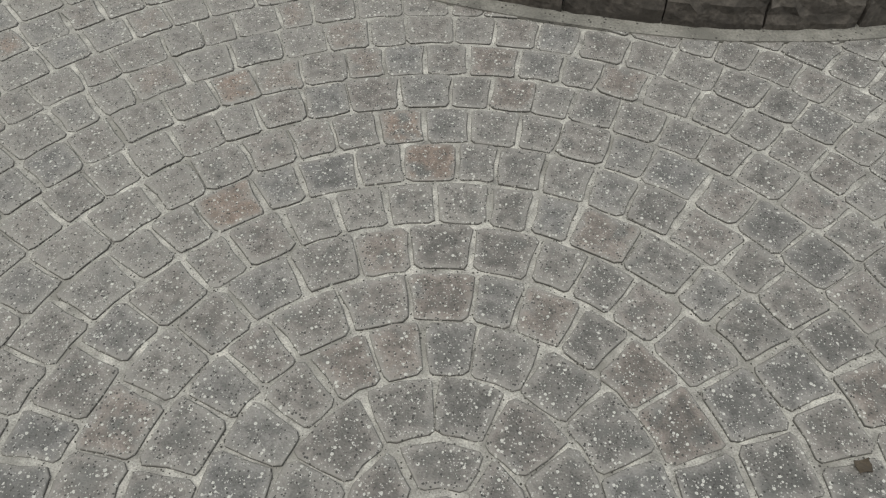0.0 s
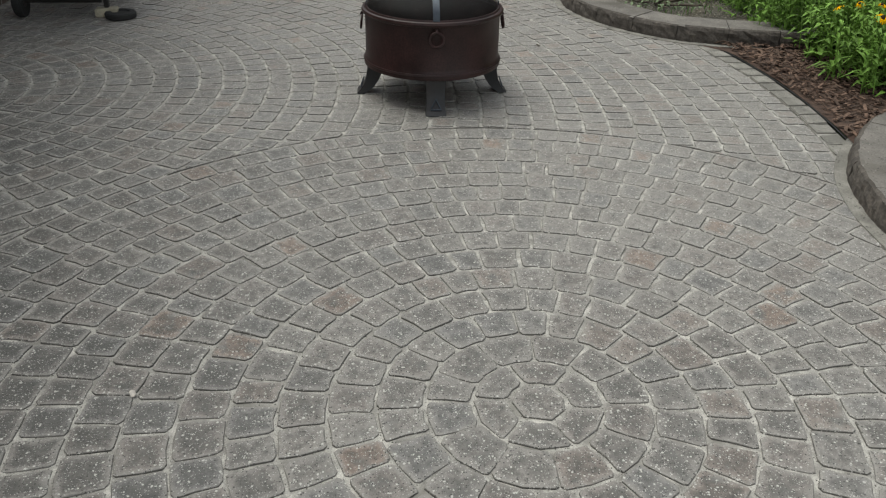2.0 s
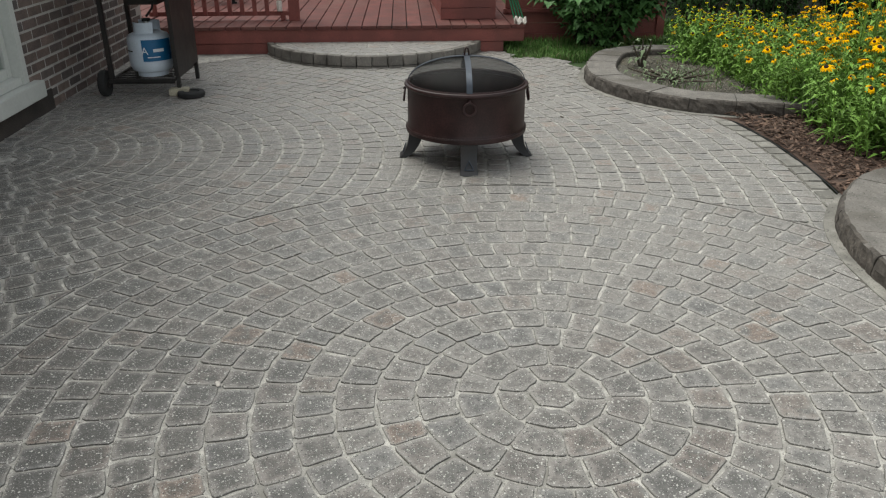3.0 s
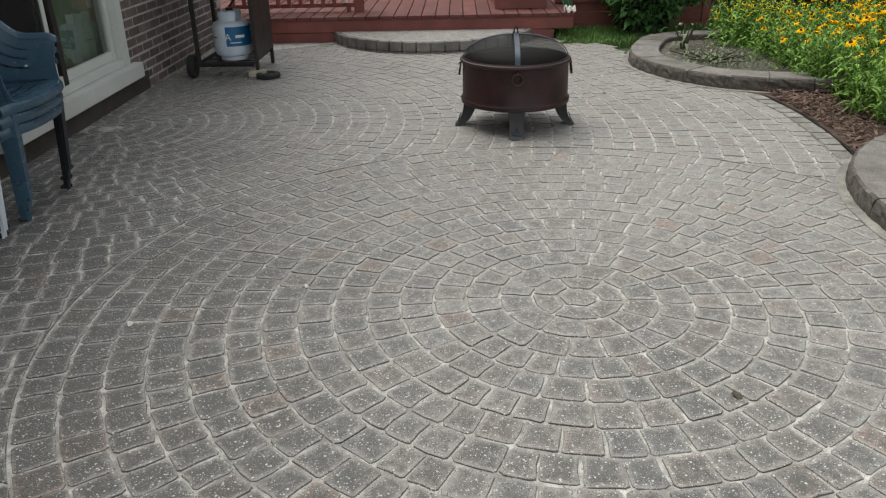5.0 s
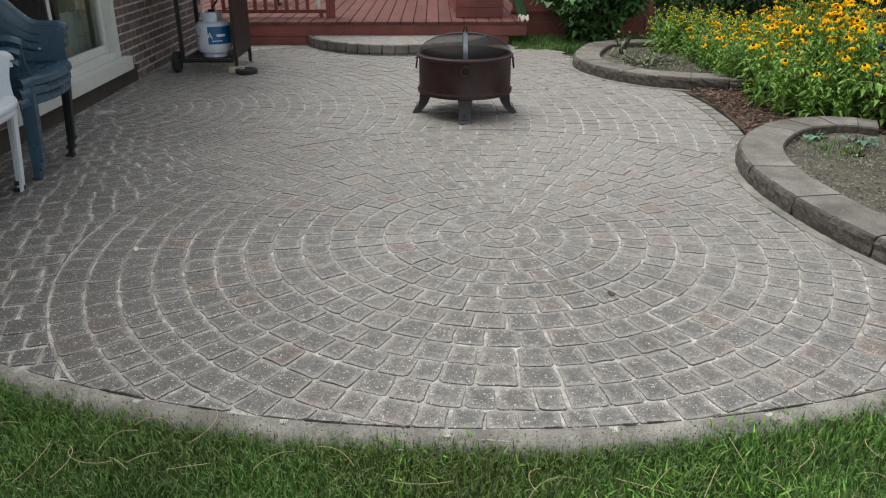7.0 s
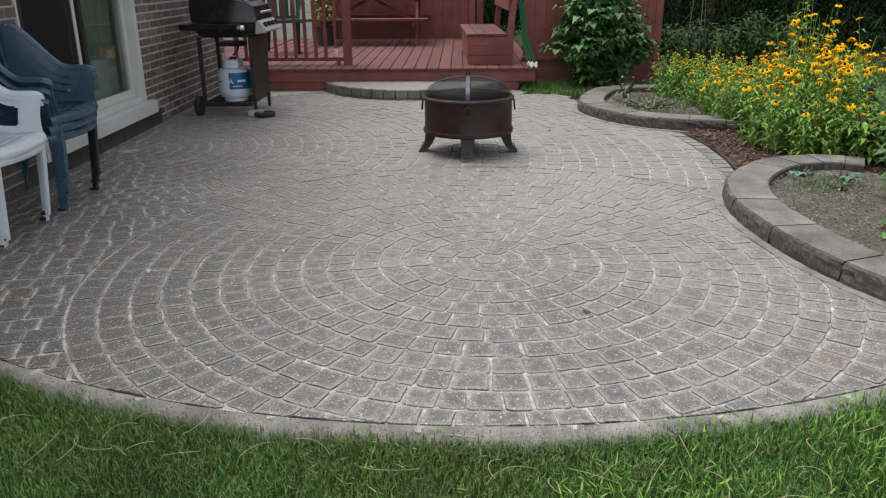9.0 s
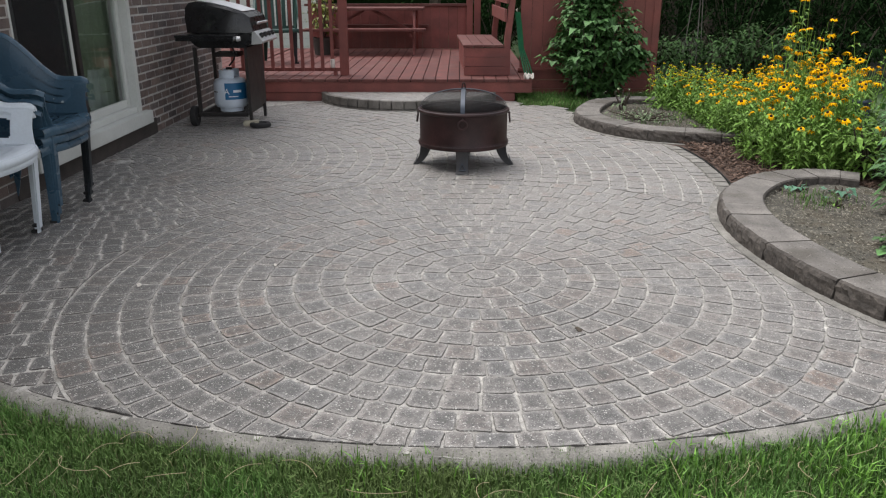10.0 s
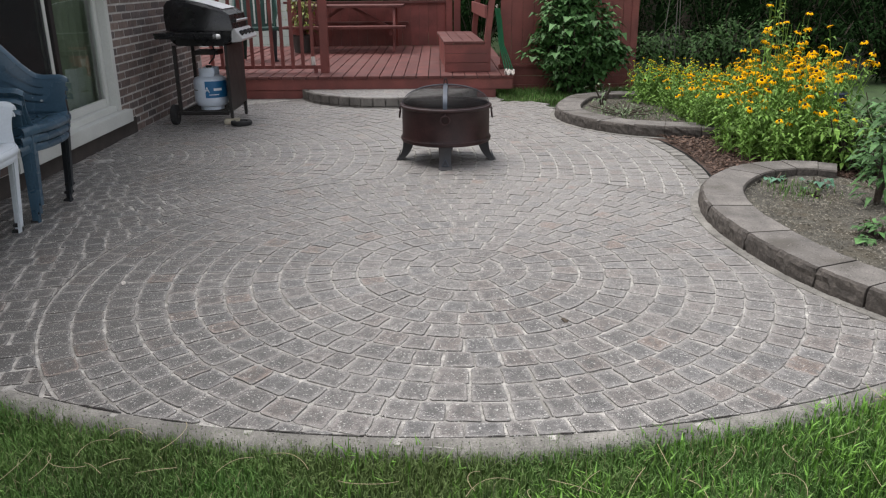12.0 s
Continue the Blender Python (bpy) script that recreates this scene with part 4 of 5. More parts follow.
# ---- fire pit ----
def fire_pit(m):
    t = thing("fire_pit", "round dark brown steel fire pit with domed mesh spark lid", "fire pit", m)
    part("drum", Geo().lathe([(0.02, 0.16), (0.2, 0.152), (0.318, 0.15), (0.331, 0.155), (0.333, 0.175), (0.326, 0.186), (0.322, 0.2), (0.321, 0.385), (0.324, 0.4), (0.313, 0.398), (0.312, 0.3), (0.28, 0.215), (0.02, 0.19)], 56), M_pit, t, smooth=True)
    part("rim", Geo().torus((0, 0, 0.406), (0, 0, 1), 0.325, 0.0125, 56, 8), M_pit, t, "rolled steel rim", smooth=True)
    part("base_band", Geo().torus((0, 0, 0.176), (0, 0, 1), 0.327, 0.0075, 56, 6), M_pit, t, smooth=True)
    g = Geo()
    rr = random.Random(5)
    for _ in range(60):
        a, d = rr.uniform(0, 6.28), rr.uniform(0, 0.23)
        k = rr.uniform(0.008, 0.03)
        g.box(-k * 1.8, k * 1.8, -k * 0.6, k * 0.6, -k * 0.4, k * 0.4, pose(d * math.cos(a), d * math.sin(a), 0.225 + rr.uniform(0, 0.02), rr.uniform(-30, 30), rr.uniform(-30, 30), rr.uniform(0, 360)))
    part("embers", g, M_ash, t, "grey burnt wood remains")
    dome = [(0.312 * math.cos(b), 0.415 + 0.132 * math.sin(b)) for b in [radians(90) * i / 10 for i in range(10)]] + [(0.012, 0.547)]
    lid = part("lid", Geo().lathe(dome, 48), M_wire, t, "domed black wire mesh", smooth=True)
    part("lid_hoop", Geo().torus((0, 0, 0.418), (0, 0, 1), 0.312, 0.006, 48, 6), M_pit, lid, smooth=True)
    for i in range(4):
        a = radians(90 * i)
        g = Geo().sheet(lambda u, v: ((0.006 + 0.31 * math.cos(radians(90) * u)) * math.cos(a) - (v - 0.5) * 0.03 * math.sin(a), (0.006 + 0.31 * math.cos(radians(90) * u)) * math.sin(a) + (v - 0.5) * 0.03 * math.cos(a), 0.419 + 0.134 * math.sin(radians(90) * u)), 12, 1, 0.004)
        part("strap", g, M_strap, lid, "bluish steel strap", smooth=True)
    g = Geo().tube([(0, 0.012 * math.cos(b), 0.55 + 0.045 * math.sin(b)) for b in [radians(180) * i / 10 for i in range(11)]], 0.0045, 6)
    part("lid_handle", g, M_pit, lid, smooth=True)
    for i in range(4):
        a = 90 * i
        rot = pose(0, 0, 0, 0, 0, a)
        prof = [(0.312, 0.158), (0.314, 0.13), (0.317, 0.1), (0.323, 0.07), (0.334, 0.042), (0.35, 0.018), (0.37, 0.0)]
        g = Geo().sheet(lambda u, v: rot @ Vector((np.interp(u, [k / 6 for k in range(7)], [p[0] for p in prof]), (v - 0.5) * (0.092 - 0.012 * math.sin(u * 3.1)), np.interp(u, [k / 6 for k in range(7)], [p[1] for p in prof]))), 12, 2, 0.006)
        for s in (-1, 1):
            g.sheet(lambda u, v: rot @ Vector((np.interp(u, [k / 6 for k in range(7)], [p[0] for p in prof]) - v * (0.085 - 0.05 * u), s * (0.046 - 0.006 * math.sin(u * 3.1)), np.interp(u, [k / 6 for k in range(7)], [p[1] for p in prof]))), 12, 2, 0.005)
        leg = part("leg", g, M_leg, t, "black steel flared leg", smooth=True)
        g = Geo()
        tri = [(0.345, -0.024, 0.026), (0.345, 0.024, 0.026), (0.328, 0.0, 0.072)]
        for k in range(3):
            g.tube([rot @ (Vector(tri[k]) + Vector((0.007, 0, 0))), rot @ (Vector(tri[(k + 1) % 3]) + Vector((0.007, 0, 0)))], 0.0032, 5)
        part("leg_motif", g, M_strap, leg, "raised triangle")
    for i in range(4):
        rot = pose(0, 0, 0, 0, 0, 90 * i)
        eye = part("ring_bracket", Geo().tube([rot @ Vector((0.318, 0, 0.385)), rot @ Vector((0.336, 0, 0.385)), rot @ Vector((0.34, 0, 0.375))], 0.007, 6), M_pit, t, smooth=True)
        part("ring_handle", Geo().torus(rot @ Vector((0.342 if i % 2 == 0 else 0.338, 0, 0.345)), (rot @ Vector((1, 0, 0.12)) - rot.translation), 0.031, 0.0065, 24, 6), M_pit, eye, "iron pull ring", smooth=True)
    return t


fire_pit(pose(-2.335, -0.075, 0.003, 0, 0, -1.5))


# ---- resin chairs ----
def resin_chair(mat, label, group, m, slats=3):
    """Stacking garden armchair that faces +y; the front feet stand at y = 0."""
    t = thing("garden_chair", label, "chair", m, group)
    th = 0.006

    def rise(u):
        k = min(1, max(0, (u - 0.3) / 0.7))
        return k * k * (3 - 2 * k)

    def seat(u, v):
        x = (u - 0.5) * 2
        w = 0.28 - 0.06 * v
        z = 0.452 - 0.018 * math.sin(min(v * 1.2, 1) * 3.0) + 0.012 * x * x - 0.02 * v
        if v < 0.12:
            k = (0.12 - v) / 0.12
            z -= 0.012 * k * k
        edge = max(0, abs(x) - 0.86) / 0.14
        return (x * w, 0.085 - 0.45 * v - 0.06 * (x ** 6) * (1 - v) ** 2 - 0.02 * x * x * (1 - v), z - 0.014 * edge * edge)

    part("seat", Geo().sheet(seat, 20, 44, th, lambda i, j: j in (11, 17, 23, 29) and 3 <= i < 17), mat, t, smooth=True)
    part("seat_apron", Geo().sheet(lambda u, v: (seat(u, 0)[0] * 1.004, seat(u, 0)[1] + 0.002 + 0.008 * math.sin(3.14 * v), seat(u, 0)[2] - 0.037 * v - 0.012 * v * abs(2 * u - 1) ** 6), 20, 3, th), mat, t, smooth=True)
    for s in (-1, 1):
        def front(u, v):
            w = 0.047 - 0.016 * (1 - v) ** 0.7
            cx, cy, z = s * (0.23 + 0.022 * v), 0.012 + 0.03 * v, v * 0.42
            k = u * 2
            return (cx - s * w * (1 - k), cy, z) if k < 1 else (cx, cy - w * (k - 1), z)
        # the far front leg gets a darker plastic for its shaded inner side
        leg = part("front_leg", Geo().sheet(front, 8, 10, th), M_leg_shade if slats and s < 0 else mat, t, "leg coloured dark for the shade on its inner side" if slats and s < 0 else "", smooth=True)
        part("foot", Geo().box(s * 0.23 - 0.024, s * 0.23 + 0.004 if s > 0 else s * 0.23 + 0.024, -0.03, 0.014, 0.0, 0.018), M_rubber, leg, "dark scuffed foot", bevel=0.003)

        def back(u, v):
            w = 0.06 - 0.025 * (1 - v)
            cx, cy, z = s * (0.225 - 0.02 * v), -0.47 + 0.09 * v, v * 0.4
            k = u * 2
            return (cx - s * w * (1 - k), cy, z) if k < 1 else (cx, cy + w * (k - 1), z)
        part("back_leg", Geo().sheet(back, 8, 10, th), mat, t, smooth=True)

        def side(u, v):
            y = 0.05 - 0.475 * u - 0.012 * math.sin(v * 3.14) * (1 - u)
            z = 0.452 + (0.2 + 0.26 * rise(u) - 0.02 * (max(0, 0.1 - u) / 0.1) ** 2) * v
            return (s * (0.232 + 0.05 * v - 0.035 * u * u), y, z)

        def rail(u, v):
            x, y, z = side(u, 1.0)
            tip = 1 - 0.55 * (max(0, 0.08 - u) / 0.08) ** 2
            return (x + s * (0.036 - 0.042 * v) * tip, y + 0.004, z - 0.016 + 0.022 * (1 - abs(2 * v - 1) ** 2.5))
        arm = part("armrest", Geo().sheet(rail, 20, 8, th + 0.002), mat, t, smooth=True)
        if slats:
            gaps = lambda i, j: j in (6, 11, 16) and 7 <= i < 19 - abs(j - 11) // 3
        else:
            gaps = lambda i, j: 4 <= j < 20 and 6 <= i < 20 and (i, j) not in ((6, 4), (6, 19), (19, 4), (19, 19))
        part("side_panel", Geo().sheet(side, 26, 24, th, gaps), mat, arm, smooth=True)

    def top(x):
        return 0.925 + 0.065 * math.cos(min(1, abs(x)) * 1.5)

    def back_pt(x, z):
        return (x * (0.245 + 0.03 * (z - 0.4)), -0.37 - 0.17 * (z - 0.4) - 0.035 * (1 - x * x), z)
    bk = part("backrest", Geo().sheet(lambda u, v: back_pt(2 * u - 1, top(2 * u - 1) - 0.06 + 0.06 * v), 24, 3, th + 0.002), mat, t, smooth=True)
    part("back_band", Geo().sheet(lambda u, v: back_pt(2 * u - 1, 0.4 + 0.07 * v), 16, 2, th), mat, bk, smooth=True)
    for k in range(7):
        x = -0.9 + 0.3 * k
        part("back_slat", Geo().sheet(lambda u, v: back_pt(x + (u - 0.5) * 0.21, 0.465 + (top(x) - 0.05 - 0.465) * v), 3, 10, th), mat, bk, smooth=True)
    return t


blue = resin_chair(M_blue, "faded blue resin garden armchair in a stack", "stack of blue chairs", pose(-1.015, -2.405, 0.0, 0, 0, 2))
for i in (1, 2):
    copy_thing(blue, pose(-1.015 - 0.002 * i, -2.405 + 0.013 * i, 0.05 * i, 0, 0, 2 + 0.4 * i))
white = resin_chair(M_white, "white resin garden armchair in a stack", "stack of white chairs", pose(-0.39, -2.405, 0.0, 0, 0, 1), 0)
copy_thing(white, pose(-0.392, -2.392, 0.034, 0, 0, 1.5))
green = resin_chair(M_green, "dark green resin chair standing on the deck", "", pose(-7.2, -2.5, DZ, 0, 0, -80))


# ---- gas grill ----
def gas_grill(m):
    """Faces +y; its near end is at x = 0, the far end at x = -0.6; rear legs at y = 0."""
    t = thing("gas_grill", "black gas grill on a wheeled cart with stainless panel", "grill", m)
    W = -0.58
    for x in (-0.02, W):
        part("cart_leg", Geo().box(x - 0.016, x + 0.016, 0.0, 0.032, 0.09 if x > -0.3 else 0.005, 0.72), M_frame, t, bevel=0.003)
    part("front_panel", Geo().box(W - 0.02, 0.0, 0.472, 0.5, 0.14, 0.72), M_frame, t, "dark brown-black steel front panel", bevel=0.004)
    for x in (-0.035, W):
        part("front_foot", Geo().box(x - 0.016, x + 0.016, 0.47, 0.498, 0.005 if x < -0.3 else 0.055, 0.139), M_frame, t, bevel=0.003)
    g = Geo().box(W, 0.0, 0.0, 0.022, 0.105, 0.125).box(W, 0.0, 0.444, 0.468, 0.105, 0.125).box(-0.022, 0.0, 0.023, 0.443, 0.105, 0.125).box(W, W + 0.022, 0.023, 0.443, 0.105, 0.125)
    shelf = part("bottom_shelf", g, M_frame, t)
    for k in range(9):
        part("shelf_bar", Geo().box(-0.56 + k * 0.062, -0.55 + k * 0.062, 0.024, 0.442, 0.112, 0.12), M_frame, shelf)
    y = -0.04
    w = part("wheel", Geo().rings([[(-0.02 + q * math.cos(a), y + dy, 0.095 + q * math.sin(a)) for a in [2 * math.pi * j / 28 for j in range(28)]] for dy, q in ((-0.024, 0.07), (-0.024, 0.089), (-0.015, 0.094), (0.015, 0.094), (0.024, 0.089), (0.024, 0.07))]), M_rubber, t, smooth=True)
    part("hub", Geo().rings([[(-0.02 + q * math.cos(a), y + dy, 0.095 + q * math.sin(a)) for a in [2 * math.pi * j / 16 for j in range(16)]] for dy, q in ((-0.028, 0.03), (0.028, 0.03))]), M_frame, w, smooth=True)
    part("axle", Geo().tube([(-0.02, y, 0.095), (-0.02, 0.46, 0.095)], 0.008, 6), M_frame, t)
    prof = [(-0.02, 0.845), (0.0, 0.76), (0.06, 0.715), (0.47, 0.715), (0.545, 0.76), (0.56, 0.845)]
    part("firebox", Geo().rings([[(x, y, z) for y, z in prof] for x in (0.0, W)]), M_black, t, "black firebox", bevel=0.006)
    lidp = [(-0.03, 0.85), (-0.04, 0.98), (-0.03, 1.065), (0.005, 1.108), (0.07, 1.122), (0.2, 1.103), (0.34, 1.07), (0.475, 1.028), (0.545, 0.985), (0.572, 0.85)]
    lid = part("lid", Geo().rings([[(x, 0.25 + (y - 0.25) * k, 0.85 + (z - 0.85) * k) for y, z in lidp] for x, k in ((0.012, 0.93), (-0.004, 1.0), (W + 0.004, 1.0), (W - 0.012, 0.93))]), M_black, t, "black enamelled hood", smooth=True)
    seg = lidp[4:8]  # the sloping top of the hood
    g = Geo().sheet(lambda u, v: (-0.05 + (W + 0.1) * v, np.interp(u, [0, 0.33, 0.66, 1], [p[0] for p in seg]), np.interp(u, [0, 0.33, 0.66, 1], [p[1] for p in seg]) + 0.007), 9, 1, 0.004)
    part("lid_band", g, M_steel, lid, "bright stainless top panel", smooth=True)
    h = part("lid_handle", Geo().tube([(-0.08, 0.585, 0.93), (W + 0.08, 0.585, 0.93)], 0.012, 10), M_steel, lid, "stainless bar handle", smooth=True)
    for x in (-0.09, W + 0.09):
        part("handle_bracket", Geo().box(x - 0.012, x + 0.012, 0.553, 0.59, 0.918, 0.942), M_black, h)
    panel = [(0.562, 0.86), (0.585, 0.865), (0.655, 0.775), (0.64, 0.755), (0.55, 0.745)]
    p = part("control_panel", Geo().rings([[(x, y, z) for y, z in panel] for x in (0.01, W - 0.01)]), M_steel, t, "brushed stainless control panel", bevel=0.003)
    for k in range(4):
        x = -0.075 - k * 0.143
        part("knob", Geo().tube([(x, 0.617, 0.817), (x, 0.641, 0.835)], [0.026, 0.021], 14), M_black, p, smooth=True)
    part("side_shelf", Geo().box(0.005, 0.27, -0.06, 0.46, 0.822, 0.845).box(0.005, 0.268, -0.055, 0.455, 0.795, 0.8215), M_black, t, bevel=0.004)
    part("side_shelf", Geo().box(W - 0.27, W - 0.005, -0.06, 0.46, 0.822, 0.845), M_black, t, bevel=0.004)
    part("knob", Geo().tube([(0.14, 0.455, 0.808), (0.14, 0.487, 0.808)], [0.024, 0.02], 14), M_steel, t, "round side burner knob", smooth=True)
    part("grease_tray", Geo().box(-0.40, -0.2, 0.14, 0.36, 0.62, 0.66), M_frame, t)
    part("gas_hose", Geo().tube([(-0.2, 0.27, 0.54), (-0.16, 0.33, 0.6), (-0.12, 0.36, 0.66), (-0.1, 0.34, 0.72)], 0.008, 6), M_rubber, t, smooth=True)
    return t


gas_grill(pose(-3.87, -2.545, 0.002))


def propane_tank(m):
    t = thing("propane_tank", "white propane tank with a blue label", "gas tank", m)
    part("body", Geo().lathe([(0.01, 0.03), (0.1, 0.028), (0.138, 0.042), (0.154, 0.075), (0.155, 0.1), (0.155, 0.25), (0.152, 0.272), (0.138, 0.295), (0.1, 0.31), (0.04, 0.318), (0.005, 0.32)], 40), M_tank, t, smooth=True)
    part("foot_ring", Geo().lathe([(0.1, 0.045), (0.102, 0.0), (0.108, 0.0), (0.11, 0.04)], 32), M_tank, t, smooth=True)
    def arc(a0, a1, r, z0, z1):
        return Geo().sheet(lambda u, v: (r * math.cos(radians(a0 + (a1 - a0) * u)), r * math.sin(radians(a0 + (a1 - a0) * u)), z0 + (z1 - z0) * v), 14, 1, 0.003)
    lb = part("label", arc(-4, 78, 0.1575, 0.12, 0.272), M_label, t, "blue printed label", smooth=True)
    cu = bpy.data.curves.new("mark", "FONT")
    cu.body, cu.size, cu.extrude = "A", 0.075, 0.001
    cu.materials.append(M_ink)
    ob = new("mark", cu)
    ob.parent = lb
    ob.matrix_basis = pose(0, 0, 0, 0, 0, -4) @ pose(0.162, -0.006, 0.17, 90, 0, 90)
    part("print_bar", arc(24, 52, 0.1595, 0.185, 0.207), M_ink, lb, "white bar of print")
    part("print_bar", arc(8, 40, 0.1595, 0.145, 0.152), M_ink, lb, "white bar of print")
    part("small_print", arc(-58, -34, 0.1565, 0.185, 0.192), M_gap, t, "dark small print")
    for a0, a1 in ((-60, 40), (130, 230)):
        part("collar", arc(a0, a1, 0.098, 0.305, 0.385), M_tank, t, "white steel collar", smooth=True)
    v = part("valve", Geo().tube([(0, 0, 0.33), (0, 0, 0.385)], 0.02, 12), M_steel, t, "brass-grey valve", smooth=True)
    part("valve_knob", Geo().tube([(0, 0, 0.386), (0, 0, 0.405)], 0.03, 14), M_rubber, v, smooth=True)
    return t


propane_tank(pose(-4.08, -2.285, 0.122))
tagged(part("paving_brick", Geo().box(-0.045, 0.045, -0.07, 0.07, 0, 0.05), M_beige, bevel=0.006, m=pose(-3.89, -2.06, 0.006, 0, 0, 6)), "beige brick under the foot of the grill", "brick")
disc = Geo().lathe([(0.03, 0.0), (0.088, 0.0), (0.096, 0.006), (0.097, 0.03), (0.09, 0.038), (0.06, 0.039), (0.055, 0.03), (0.02, 0.03), (0.001, 0.031)], 32)
tagged(part("spare_wheel", disc, M_rubber, smooth=True, m=pose(-3.84, -1.965, 0.006)), "loose black rubber wheel lying flat on the pavers", "wheel")


# ---- on the deck ----
def picnic_table(m):
    t = thing("picnic_table", "weathered red-brown wooden picnic table with fixed benches", "picnic table", m)
    for k in range(5):
        part("top_board", Geo().box(-0.37 + k * 0.149, -0.37 + k * 0.149 + 0.142, -0.85, 0.85, 0.625, 0.66), M_board, t, bevel=0.003)
    for s in (-1, 1):
        for k in (0, 1):
            x = s * (0.56 + 0.145 * k) - 0.07
            part("bench_board", Geo().box(x, x + 0.138, -0.9, 0.9, 0.345, 0.38), M_board, t, bevel=0.003)
    for y in (-0.68, 0.68):
        part("cross_beam", Geo().box(-0.7, 0.7, y - 0.02, y + 0.02, 0.26, 0.343), M_red, t)
        part("top_beam", Geo().box(-0.35, 0.35, y - 0.02, y + 0.02, 0.55, 0.624), M_red, t)
        for s in (-1, 1):
            part("leg", Geo().rings([[(s * (0.24 + dx), y + 0.022, 0.624), (s * (0.33 + dx), y + 0.022, 0.624), (s * (0.33 + dx), y + 0.058, 0.624), (s * (0.24 + dx), y + 0.058, 0.624)] if z else [(s * (0.5 + dx), y + 0.022, 0.0), (s * (0.6 + dx), y + 0.022, 0.0), (s * (0.6 + dx), y + 0.058, 0.0), (s * (0.5 + dx), y + 0.058, 0.0)] for z, dx in ((0, 0), (1, 0))]), M_red, t)
    for s in (-1, 1):
        m2 = Matrix.Translation((0.0, s * 0.37, 0.46)) @ Matrix.Rotation(s * radians(-28), 4, "X")
        part("brace", Geo().box(-0.035, 0.035, -0.36, 0.36, -0.02, 0.02, m2), M_red, t)
    return t


picnic_table(pose(-9.1, -1.5, DZ))


def box_bench(m):
    t = thing("deck_bench", "red painted timber bench with planked end and backrest", "bench", m)
    for k in range(3):
        part("end_plank", Geo().box(-0.03, 0.0, 0.0, 0.5, 0.002 + k * 0.105, 0.103 + k * 0.105), M_red, t, bevel=0.003)
    part("side_panel", Geo().box(-1.8, -0.032, 0.02, 0.05, 0.0, 0.316), M_red, t)
    for k in range(4):
        part("seat_board", Geo().box(-1.8, 0.012, -0.012 + k * 0.118, 0.102 + k * 0.118, 0.319, 0.346), M_board, t, bevel=0.003)
    for x in (-0.045, -1.75):
        part("back_post", Geo().rings([[(x - 0.035, 0.465 + q, z), (x + 0.035, 0.465 + q, z), (x + 0.035, 0.535 + q, z), (x - 0.035, 0.535 + q, z)] for q, z in ((0, 0.0), (0, 0.4), (0.06, 0.95))]), M_red, t, bevel=0.003)
    for z in (0.6, 0.8):
        part("back_board", Geo().box(-1.8, 0.0, 0.452 + (z - 0.5) * 0.09, 0.478 + (z - 0.5) * 0.09, z, z + 0.14), M_red, t, bevel=0.003)
    return t


box_bench(pose(-5.865, -0.048, DZ, 0, 0, 2.5))
hose = thing("garden_hose", "green garden hose hanging in loops beside the bench", "hose")
for k in range(4):
    y = 0.56 + 0.016 * k
    part("loop", Geo().tube([(-6.02, y - 0.02, 0.95), (-6.0, y + 0.005, 0.8), (-5.95, y + 0.03, 0.55), (-5.88, y + 0.075 + 0.01 * k, 0.36), (-5.82, y + 0.1 + 0.012 * k, DZ + 0.012)], 0.009, 7), M_hose, hose, smooth=True)
part("hook", Geo().tube([(-6.17, 0.56, 0.97), (-6.02, 0.56, 0.955), (-6.0, 0.56, 0.99)], 0.006, 6), M_petalw, hose, "white hook", smooth=True)
g = Geo().sheet(lambda u, v: ((u - 0.5) * 0.09, (v - 0.5) * 0.11, 0.03 + 0.022 * math.sin(u * 9 + v * 4) + 0.018 * math.sin(v * 11 - u * 5)), 12, 12, 0.003)
tagged(part("rag", g, M_petalw, smooth=True, m=pose(-5.56, 0.68, DZ - 0.002)), "crumpled off-white rag on the deck corner", "rag")
tagged(part("candle_jar", Geo().lathe([(0.001, 0.0), (0.024, 0.0), (0.026, 0.01), (0.026, 0.085), (0.02, 0.095), (0.001, 0.096)], 18), M_petalw, smooth=True, m=pose(-5.87, -1.58, DZ + 0.092)), "small white jar on the railing", "jar")


# ---- plants ----
def leaf_pts(base, way, up, length, width, fold=0.25, droop=0.3):
    """A pointed leaf with a folded midrib: two halves of two faces."""
    side = way.cross(up).normalized()
    nrm = side.cross(way).normalized()
    mid = base + way * length * 0.5 + nrm * length * 0.03
    tip = base + way * length - Vector((0, 0, 1)) * length * droop
    a, b = mid + side * width / 2 + nrm * width * fold, mid - side * width / 2 + nrm * width * fold
    return [base, a, tip, b, mid], [(0, 1, 4), (1, 2, 4), (0, 4, 3), (4, 2, 3)]


def rand_dir(r, lift):
    a = r.uniform(0, 6.28)
    return Vector((math.cos(a), math.sin(a), r.uniform(*lift))).normalized()


